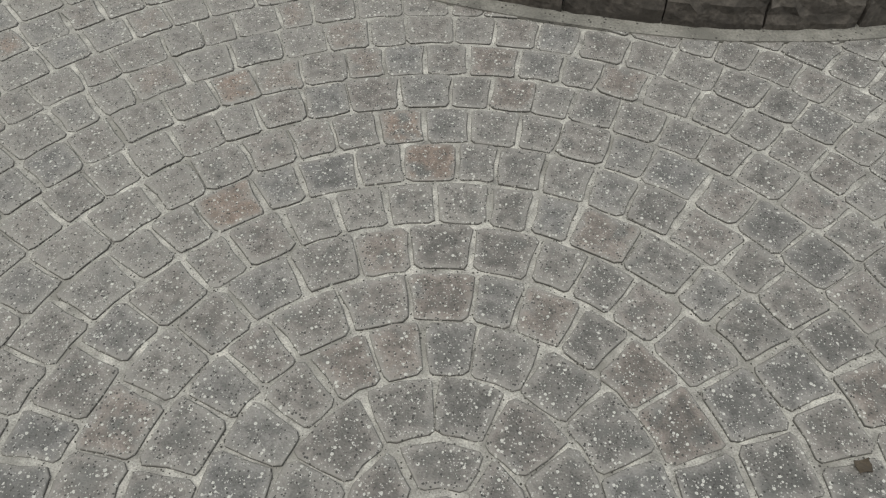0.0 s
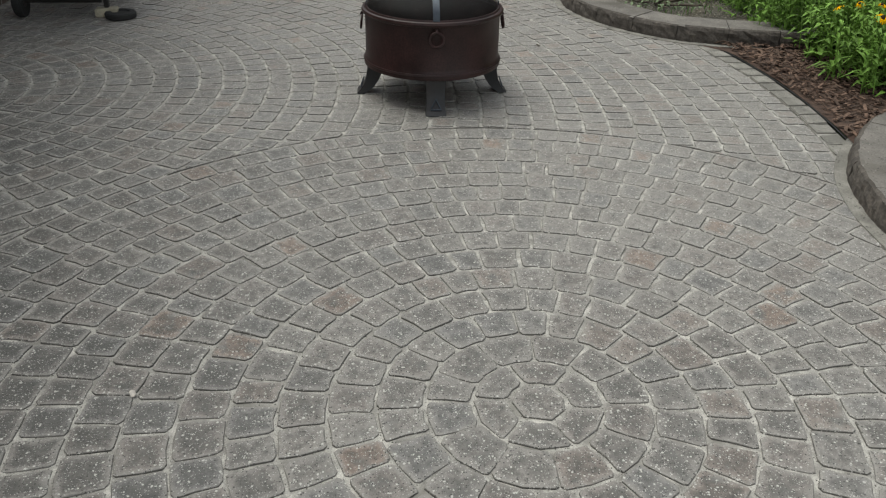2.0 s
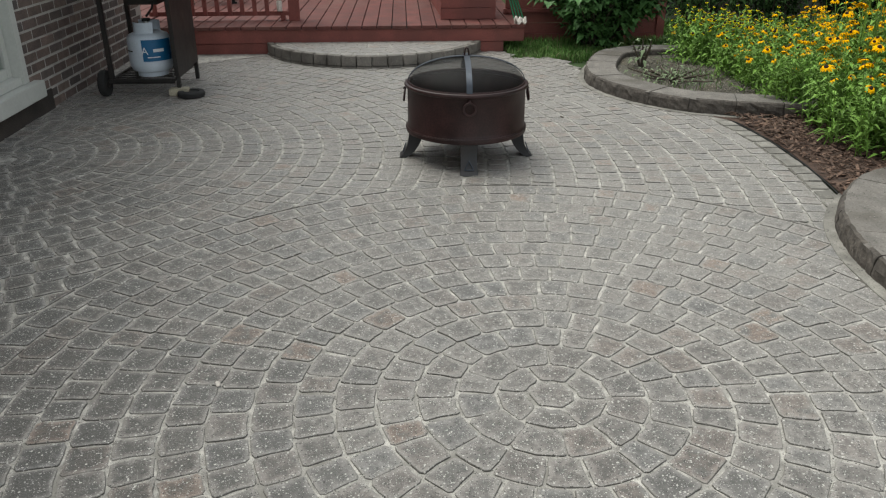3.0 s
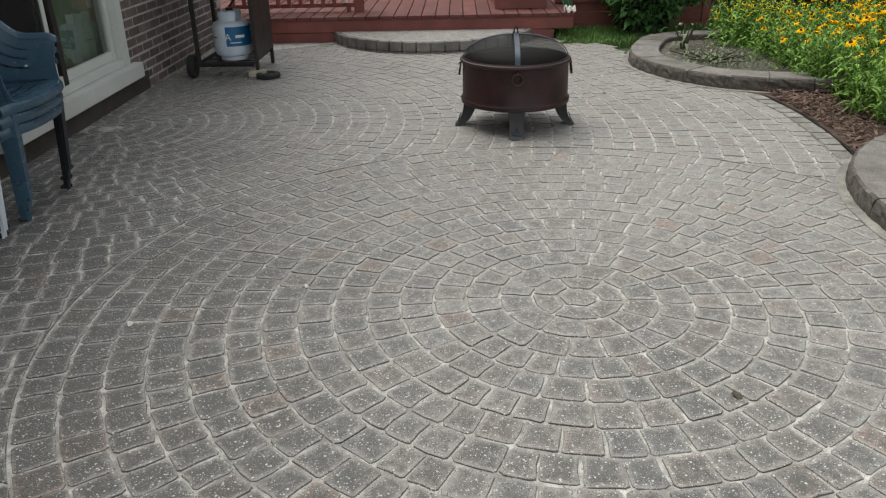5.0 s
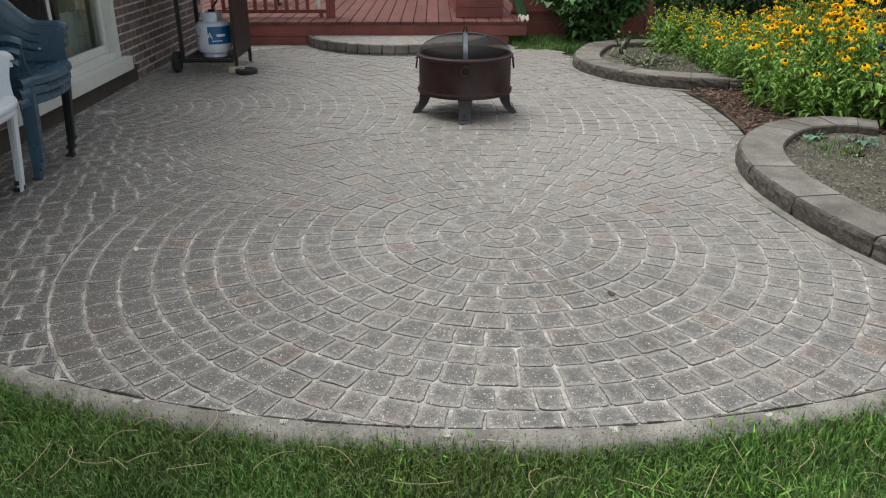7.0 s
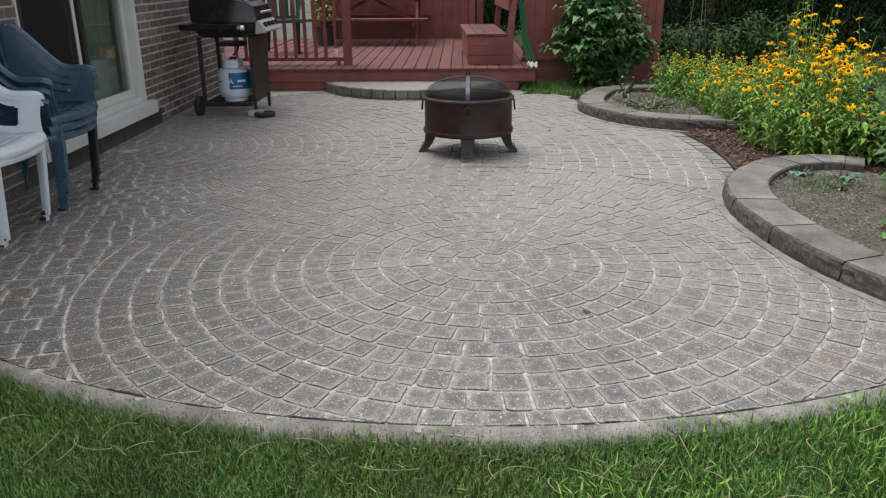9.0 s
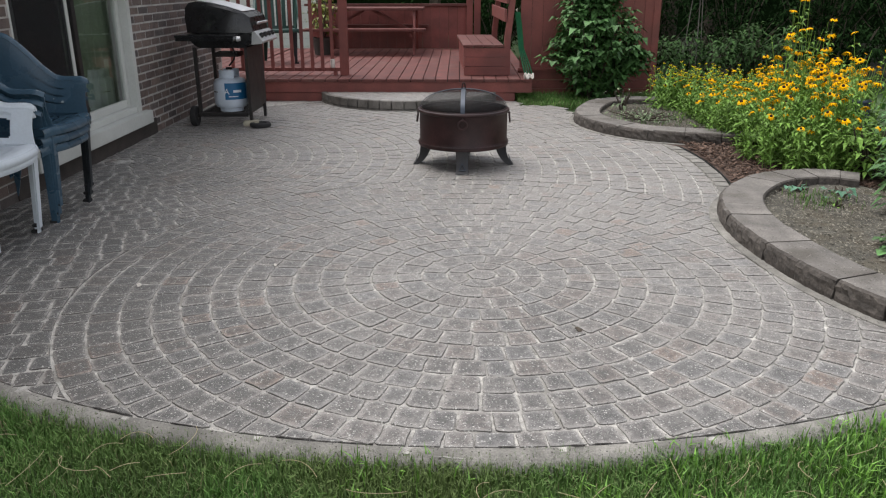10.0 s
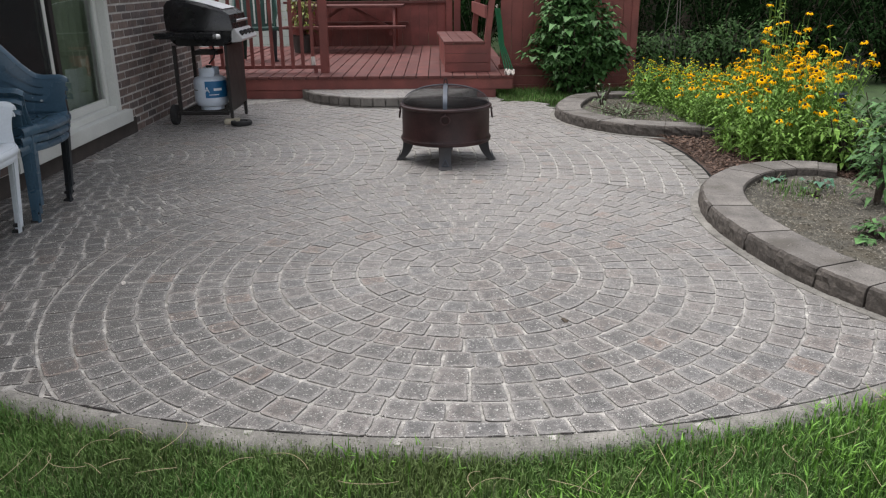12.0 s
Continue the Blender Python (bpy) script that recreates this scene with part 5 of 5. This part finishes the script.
def flower_mesh(petals, length, width, droop, seed):
    r = random.Random(seed)
    g = Geo()
    for i in range(petals):
        a = 2 * math.pi * (i + r.uniform(-0.2, 0.2)) / petals
        d = Vector((math.cos(a), math.sin(a), 0))
        s = Vector((-d.y, d.x, 0)) * width / 2
        l = length * r.uniform(0.85, 1.1)
        dr = droop * r.uniform(0.5, 1.4)
        p0, p1, p2 = d * 0.006, d * l * 0.6 + Vector((0, 0, 0.004)), d * l - Vector((0, 0, dr * l))
        g.add([p0 - s * 0.4, p0 + s * 0.4, p1 + s, p1 - s, p2 + s * 0.35, p2 - s * 0.35], [(0, 1, 2, 3), (3, 2, 4, 5)])
    return g


PETALS = [flower_mesh(13, 0.0365, 0.0155, d, k).mesh("flower", M_petal) for k, d in enumerate((0.15, 0.35, 0.6))]
PINKS = [flower_mesh(13, 0.036, 0.0105, 0.5, 8).mesh("flower", M_pink)]
CONE = Geo().lathe([(0.0125, -0.003), (0.013, 0.004), (0.0105, 0.011), (0.005, 0.016), (0.0005, 0.017)], 8).mesh("cone", M_cone, smooth=True)


def flower_plant(seed, tall, stems, spread, heads, label, pink=False):
    r = random.Random(seed)
    t = thing("coneflower" if pink else "black_eyed_susan", label, "flower", pose(0, 0, -50), "flowers in the bed")
    g = Geo()
    tops = []
    for i in range(stems):
        a = r.uniform(0, 6.28)
        b = Vector((r.uniform(-1, 1), r.uniform(-1, 1), 0)) * spread * 0.5
        lean = Vector((math.cos(a), math.sin(a), 0)) * spread * r.uniform(0.2, 0.8)
        h = tall * r.uniform(0.6, 1.05)
        pts = [b, b + lean * 0.35 + Vector((0, 0, h * 0.5)), b + lean + Vector((0, 0, h))]
        g.tube(pts, [0.0035, 0.003, 0.002], 3)
        tops.append((pts[2], (pts[2] - pts[1]).normalized()))
        for k in range(16):
            f = r.uniform(0.04, 0.93)
            p = pts[0].lerp(pts[1], f * 2) if f < 0.5 else pts[1].lerp(pts[2], f * 2 - 1)
            v, q = leaf_pts(p, rand_dir(r, (-0.1, 0.7)), Vector((0, 0, 1)), r.uniform(0.06, 0.13) * (1.15 - f * 0.6), r.uniform(0.015, 0.032), droop=r.uniform(0.05, 0.5))
            g.add(v, q)
    me = bpy.data.meshes.new("foliage")
    me.from_pydata(g.v, [], g.f)
    me.materials.append(M_leaf)
    ob = new("foliage", me)
    ob.parent = t
    for p, d in tops[:heads]:
        f = new("flower", r.choice(PINKS if pink else PETALS))
        f.parent = t
        q = (d + Vector((r.uniform(-0.5, 0.9), r.uniform(-0.5, 0.5), 0.2))).normalized().to_track_quat("Z", "Y")
        f.matrix_basis = Matrix.LocRotScale(p, q, Vector((1, 1, 1)) * r.uniform(0.68, 1.02))
        c = new("cone", CONE)
        c.parent = f
    return t


YL = "yellow black-eyed Susan with dark cones in the mulch bed"
kinds = [flower_plant(40 + k, h, 14, 0.27, n, YL) for k, (h, n) in enumerate(((0.48, 4), (0.56, 7), (0.66, 8), (0.78, 9), (0.42, 2)))]
tall_kind = flower_plant(70, 1.0, 8, 0.2, 6, YL)
kinds.append(flower_plant(60, 0.55, 7, 0.2, 3, "pink coneflower among the yellow flowers", True))
SMALL = [flower_mesh(8, 0.02, 0.012, 0.2, 9).mesh("flower", material("lemon_petal", (0.85, 0.74, 0.012), 0.85, gloss=0.05, vary=0.1, scale=30, bump=0.0, per_object=0.15))]
PETALS, kept = SMALL, PETALS
tick = flower_plant(61, 0.45, 16, 0.3, 16, "bright yellow tickseed flowers behind the bed")
PETALS = kept
r = random.Random(77)
for x, y in ((-4.9, 2.5), (-4.7, 2.75), (-4.5, 2.45), (-4.35, 2.7), (-4.15, 2.5), (-4.6, 3.0), (-4.1, 2.85), (-3.9, 2.65), (-4.3, 3.05), (-3.75, 2.95), (-4.75, 2.25), (-4.45, 2.2), (-4.55, 2.35), (-4.2, 2.3), (-4.85, 2.4), (-4.0, 2.4), (-4.9, 2.08), (-4.68, 2.02), (-5.03, 2.2)):
    copy_thing(tick, pose(x, y, 0.02, 0, 0, r.uniform(0, 360)))
spots = []
tries = 0
while len(spots) < 150 and tries < 6000:
    tries += 1
    x, y = r.uniform(-5.0, -1.55), r.uniform(1.75, 4.3)
    if y + 0.2 > 0.515 * (3.43 - x):
        continue
    front = 2.1 + 0.1 * math.sin(x * 3) + (0.12 if -2.9 < x < -2.0 else 0) + (0.3 if x > -2.0 else 0) - (0.1 if x < -3.3 else 0) + (0.2 if x < -4.2 else 0)
    if y < front or math.hypot(x + 0.75, y - 2.1) < 0.98 or any((x - a) ** 2 + (y - b) ** 2 < 0.17 ** 2 for a, b in spots):
        continue
    spots.append((x, y))
for x, y in spots:
    deep = min(1, max(0, (y - 2.0) / 1.0))
    k = r.choice((4, 0, 0)) if deep < 0.3 else r.choice((0, 1, 1, 2)) if deep < 0.5 else r.choice((0, 1, 2, 2, 3))
    if x < -3.5 and r.random() < 0.5:
        k = 4
    if r.random() < 0.05:
        k = 5
    sc = r.uniform(0.86, 1.1) * (0.72 if x < -3.7 else 0.85 if x < -3.2 else 1.0)
    m = pose(x, y, 0.01, 0, 0, r.uniform(0, 360)) @ Matrix.Diagonal((sc, sc, sc, 1))
    c = copy_thing(kinds[k], m)
    c.scale = (sc, sc, sc)
for x, y, sc in ((-2.9, 2.52, 1.1), (-3.1, 2.66, 1.12), (-3.0, 2.78, 0.95), (-2.72, 2.56, 0.9), (-3.3, 2.62, 1.0)):
    c = copy_thing(tall_kind, pose(x, y, 0.01, 0, 0, r.uniform(0, 360)))
    c.scale = (sc, sc, sc)
for k in kinds + [tall_kind, tick]:
    for o in list(k.children_recursive) + [k]:
        bpy.data.objects.remove(o)


def shrub(name, label, m, seed, tall, wide, stems, leaves, size, mat, lobed=False, lift=(-0.35, 0.3), dome=False):
    """Woody stems with many leaves held outward; uneven outline."""
    r = random.Random(seed)
    t = thing(name, label, "shrub", m)
    g, lf = Geo(), Geo()
    for i in range(stems):
        a = r.uniform(0, 6.28)
        out = r.uniform(0.1, 1.0)
        d = Vector((math.cos(a), math.sin(a), 0)) * wide * out
        h = tall * r.uniform(0.8, 1.0) * (1 - 0.72 * out ** 1.6) if dome else tall * r.uniform(0.55, 1.0)
        pts = [d * 0.12, d * 0.45 + Vector((0, 0, h * 0.45)), d * 0.85 + Vector((0, 0, h * 0.8)), d + Vector((0, 0, h))]
        g.tube(pts, [0.012, 0.009, 0.006, 0.003], 5)
        for k in range(leaves // stems):
            f = r.uniform(0.05, 1.0) ** 0.8 * 3
            j = min(2, int(f))
            p = pts[j].lerp(pts[j + 1], f - j)
            w = rand_dir(r, lift)
            stalk = r.uniform(0.02, 0.12)
            l = size * r.uniform(0.6, 1.2)
            v, q = leaf_pts(p + w * stalk, w, Vector((0, 0, 1)), l, l * r.uniform(0.6, 0.85) if lobed else l * 0.4, 0.12, r.uniform(0.1, 0.6))
            lf.add(v, q)
            if lobed:
                s = w.cross(Vector((0, 0, 1))).normalized()
                for sg in (-1, 1):
                    v, q = leaf_pts(p + w * stalk, (w * 0.75 + s * sg).normalized(), Vector((0, 0, 1)), l * 0.62, l * 0.4, 0.1, 0.3)
                    lf.add(v, q)
    part("stem", g, M_bark, t, smooth=True)
    me = bpy.data.meshes.new("foliage")
    me.from_pydata(lf.v, [], lf.f)
    me.materials.append(mat)
    ob = new("foliage", me)
    ob.parent = t
    return t


shrub("shrub", "leafy dark green shrub with lobed leaves before the red fence", pose(-5.75, 1.44, -0.04), 5, 1.6, 0.56, 60, 2700, 0.125, M_shrub, True, (-0.15, 0.35), True)
shrub("garden_plant", "tall leafy green plant growing in the bare bed", pose(-0.85, 2.36, 0.04), 15, 0.66, 0.13, 4, 210, 0.1, M_shrub)
shrub("seedling", "small green plant in the dry soil", pose(-1.0, 2.08, 0.05), 16, 0.05, 0.08, 5, 12, 0.04, M_leaf)
shrub("seedling", "broad-leaved small green plant in the dry soil", pose(-0.2, 2.04, 0.05), 17, 0.1, 0.12, 6, 18, 0.07, M_shrub, True)
shrub("seedling", "sparse pale weed in the far bed", pose(-4.42, 1.52, 0.05), 18, 0.27, 0.09, 5, 34, 0.075, M_sage)
shrub("ground_cover", "low grey-green weeds in the far bed", pose(-3.95, 1.62, 0.05), 19, 0.09, 0.42, 22, 240, 0.045, M_sage)
shrub("garden_plant", "green foliage beside the flower bed", pose(-1.45, 3.1, 0.02), 20, 0.55, 0.3, 14, 420, 0.09, M_shrub)
shrub("potted_plant_leaves", "yellow-green bushy plant in a pot on the deck", pose(-8.6, -2.15, DZ + 0.22), 24, 0.65, 0.26, 12, 260, 0.09, material("lime_leaf", (0.2, 0.24, 0.03), 0.55, vary=0.2, bump=0.05, per_island=0.35))
tagged(part("plant_pot", Geo().lathe([(0.001, 0), (0.12, 0), (0.15, 0.22), (0.165, 0.225), (0.165, 0.25), (0.14, 0.25), (0.135, 0.2), (0.001, 0.2)], 24), M_pot, smooth=True, m=pose(-8.6, -2.15, DZ)), "dark round plant pot on the deck", "plant pot")
shrub("seedling", "bluish green broad-leaved seedling in the dry soil", pose(-1.36, 2.0, 0.05), 25, 0.06, 0.08, 5, 12, 0.075, M_teal, True)
shrub("seedling", "bluish green broad-leaved seedling in the dry soil", pose(-1.2, 2.2, 0.05), 26, 0.07, 0.06, 4, 8, 0.06, M_teal, True)
shrub("garden_plant", "green foliage beside the flower bed", pose(-1.95, 3.05, 0.02), 27, 0.5, 0.3, 14, 420, 0.085, M_shrub)
shrub("garden_plant", "green foliage beside the flower bed", pose(-1.85, 2.68, 0.02), 28, 0.4, 0.26, 14, 420, 0.08, M_leaf)
shrub("garden_plant", "green foliage beside the flower bed", pose(-2.25, 2.75, 0.02), 29, 0.42, 0.28, 14, 420, 0.085, M_leaf)
shrub("garden_plant", "green foliage beside the flower bed", pose(-1.5, 2.78, 0.02), 30, 0.34, 0.24, 12, 340, 0.08, M_shrub)
grass("dry_weeds", "dry pale weeds in the bare bed", 220, lambda r: (r.gauss(-1.08, 0.09), r.gauss(2.02, 0.09), 0.055), 0.06, 24, 0.0025)
grass("far_weeds", "thin weeds in the far bed", 350, lambda r: (r.gauss(-4.0, 0.25), r.gauss(1.75, 0.17), 0.055), 0.05, 25, 0.003)
pl = thing("ribbed_planter", "slate blue ribbed plastic column half hidden by flowers", "planter", pose(-2.62, 2.93, 0.0))
part("planter_body", Geo().rings([[((q + 0.005 * (j % 2)) * math.cos(2 * math.pi * j / 40), (q + 0.005 * (j % 2)) * math.sin(2 * math.pi * j / 40), z) for j in range(40)] for q, z in ((0.072, 0.0), (0.078, 0.3), (0.08, 0.43))]), M_slate, pl)
part("planter_rim", Geo().torus((0, 0, 0.43), (0, 0, 1), 0.08, 0.012, 32, 6), M_slate, pl, smooth=True)
tri = thing("plant_support", "thin grey metal tripod plant support", "plant support", pose(-6.6, 2.8, -0.04))
for a in (0, 120, 240):
    part("rod", Geo().tube([(0.16 * math.cos(radians(a)), 0.16 * math.sin(radians(a)), 0), (0.02 * math.cos(radians(a)), 0.02 * math.sin(radians(a)), 1.75)], 0.005, 6), M_block, tri)

# woodland beyond the lawn
def woodland_tree(seed, m, tall):
    r = random.Random(seed)
    t = thing("tree", "dark leafy woodland tree beyond the lawn", "tree", m, "woodland trees")
    g = Geo().tube([(0, 0, 0), (0.05, 0.03, tall * 0.3), (-0.04, 0.05, tall * 0.6), (0.02, 0, tall)], [0.14, 0.11, 0.07, 0.02], 7)
    ends = []
    for i in range(14):
        h = tall * r.uniform(0.18, 0.92)
        a = r.uniform(0, 6.28)
        l = tall * 0.28 * r.uniform(0.5, 1.1)
        e = Vector((l * math.cos(a), l * math.sin(a), h + l * r.uniform(-0.1, 0.5)))
        g.tube([(0, 0, h), e * 0.5 + Vector((0, 0, h * 0.5 + 0.1)), e], [0.045, 0.03, 0.01], 5)
        ends += [e, e * 0.6 + Vector((0, 0, h * 0.4))]
    part("trunk", g, M_bark, t, smooth=True)
    lf = Geo()
    for e in ends:
        for _ in range(70):
            p = e + Vector((r.gauss(0, 0.42), r.gauss(0, 0.42), r.gauss(0, 0.34)))
            v, q = leaf_pts(p, rand_dir(r, (-0.5, 0.4)), Vector((0, 0, 1)), r.uniform(0.09, 0.17), r.uniform(0.05, 0.09), 0.1, 0.3)
            lf.add(v, q)
    me = bpy.data.meshes.new("crown")
    me.from_pydata(lf.v, [], lf.f)
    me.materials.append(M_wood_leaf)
    ob = new("crown", me)
    ob.parent = t
    return t


# floor sheet laid over the lawn, its colour darkened as woodland shade
tagged(part("ground_woods", Geo().rings([[(x, 1.95 + 0.25 * noise.noise((x, 0, 0)), -0.05), (x, 1.95 + 0.25 * noise.noise((x, 0, 0)), -0.038), (x, 60, -0.038), (x, 60, -0.05)] for x in [-60 + i * 1.5 for i in range(36)]], closed=False), material("shaded_leaf_litter", (0.014, 0.017, 0.008), 0.95, vary=0.4, scale=4, fine=40, bump=0.8)), "dark shaded leaf litter under the woods", "woodland floor", kind="structure")
first = woodland_tree(91, pose(-11.0, 3.6, -0.05), 5.6)
second = woodland_tree(92, pose(-11.6, 6.4, -0.05), 6.4)
r = random.Random(93)
for x, y, k in ((-12.4, 2.2, 0), (-12.8, 4.9, 1), (-11.2, 8.4, 0), (-9.6, 9.6, 1), (-7.6, 10.6, 0), (-13.2, 7.6, 1), (-5.4, 11.2, 1), (-3.2, 11.6, 0), (-0.8, 11.8, 1), (1.8, 11.6, 0), (-14.0, -0.6, 0)):
    copy_thing((first, second)[k], pose(x, y, -0.05, 0, 0, r.uniform(0, 360)))
brush_r = random.Random(95)
M_under = material("undergrowth_leaf", (0.04, 0.085, 0.024), 0.7, gloss=0.15, vary=0.3, scale=6, fine=50, bump=0.1, per_island=0.45)
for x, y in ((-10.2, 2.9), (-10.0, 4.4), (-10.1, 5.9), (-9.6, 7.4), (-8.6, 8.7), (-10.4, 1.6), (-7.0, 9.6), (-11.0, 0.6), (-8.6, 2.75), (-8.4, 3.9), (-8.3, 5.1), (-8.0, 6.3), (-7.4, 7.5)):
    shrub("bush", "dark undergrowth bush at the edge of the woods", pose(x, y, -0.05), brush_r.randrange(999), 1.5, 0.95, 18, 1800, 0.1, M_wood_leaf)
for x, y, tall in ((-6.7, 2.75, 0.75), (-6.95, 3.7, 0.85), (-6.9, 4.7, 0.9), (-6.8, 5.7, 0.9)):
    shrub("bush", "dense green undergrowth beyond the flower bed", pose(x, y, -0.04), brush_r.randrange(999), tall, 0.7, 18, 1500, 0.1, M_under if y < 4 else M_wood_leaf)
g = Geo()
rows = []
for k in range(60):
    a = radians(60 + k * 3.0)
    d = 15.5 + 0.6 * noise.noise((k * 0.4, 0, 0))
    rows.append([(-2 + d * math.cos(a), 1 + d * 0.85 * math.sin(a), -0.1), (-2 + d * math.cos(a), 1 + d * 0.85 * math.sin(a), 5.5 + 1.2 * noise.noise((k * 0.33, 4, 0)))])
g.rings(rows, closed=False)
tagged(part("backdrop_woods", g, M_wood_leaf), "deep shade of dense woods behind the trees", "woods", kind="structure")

# pale neighbouring house behind the deck
nb = thing("neighbour_house", "pale sided neighbouring house behind the deck", "house", pose(-12.0, -6.6, -0.05))
for k in range(20):
    part("siding_board", Geo().box(-0.02 - 0.0, 0.0 + 0.004 * (k % 2), 0, 3.85, k * 0.15, k * 0.15 + 0.146), M_siding, nb)

# small litter on the pavers
for name, label, mat, x, y, k in (("dry_leaf", "small dark dry leaf on the pavers", M_bark, 0.61, 0.363, 0.016), ("paint_chip", "small white chip on the pavers", M_petalw, 0.17, -1.545, 0.013), ("paint_chip", "small white chip on the pavers", M_petalw, -0.1, -0.99, 0.01), ("dry_leaf", "small dark dry leaf on the pavers", M_bark, -3.1, 0.62, 0.014)):
    g = Geo().sheet(lambda u, v: ((u - 0.5) * 2 * k * (1 - 0.5 * abs(v - 0.5)), (v - 0.5) * 1.4 * k, 0.004 * math.sin(u * 4 + v * 3)), 4, 4, 0.002)
    tagged(part(name, g, mat, m=pose(x, y, 0.009, 0, 0, 30)), label, name.replace("_", " "))

# ---- single pavers and bricks ----
for me, mid, dr, h, tx, ty in near_stones:
    ob = new("paver", me)
    ob.parent = patio
    at = me.vertices[0].co.xy.length + 0.05
    ob.matrix_basis = pose(0, 0, h, 0, 0, math.degrees(mid)) @ pose(at + dr, 0, 0, tx, ty) @ pose(-at, 0, 0)
centre_stone = stone([(0.066 * math.cos(a), 0.066 * math.sin(a)) for a in [0.3, 1.1, 1.7, 2.5, 3.1, 3.9, 4.6, 5.5]], 0.005).mesh("paver", M_paver, smooth=True)
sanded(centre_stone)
ob = new("paver", centre_stone)
ob.parent = patio
for w, x, z, p in bricks_near:
    if w not in brick_shapes:
        brick_shapes[w] = Geo().box(0, w, -0.03, 0, 0, BH).mesh("brick", M_brick, bevel=0.004, segments=1)
    ob = new("brick", brick_shapes[w])
    ob.parent = wall
    ob.matrix_basis = pose(x, WALL_Y + p, z)
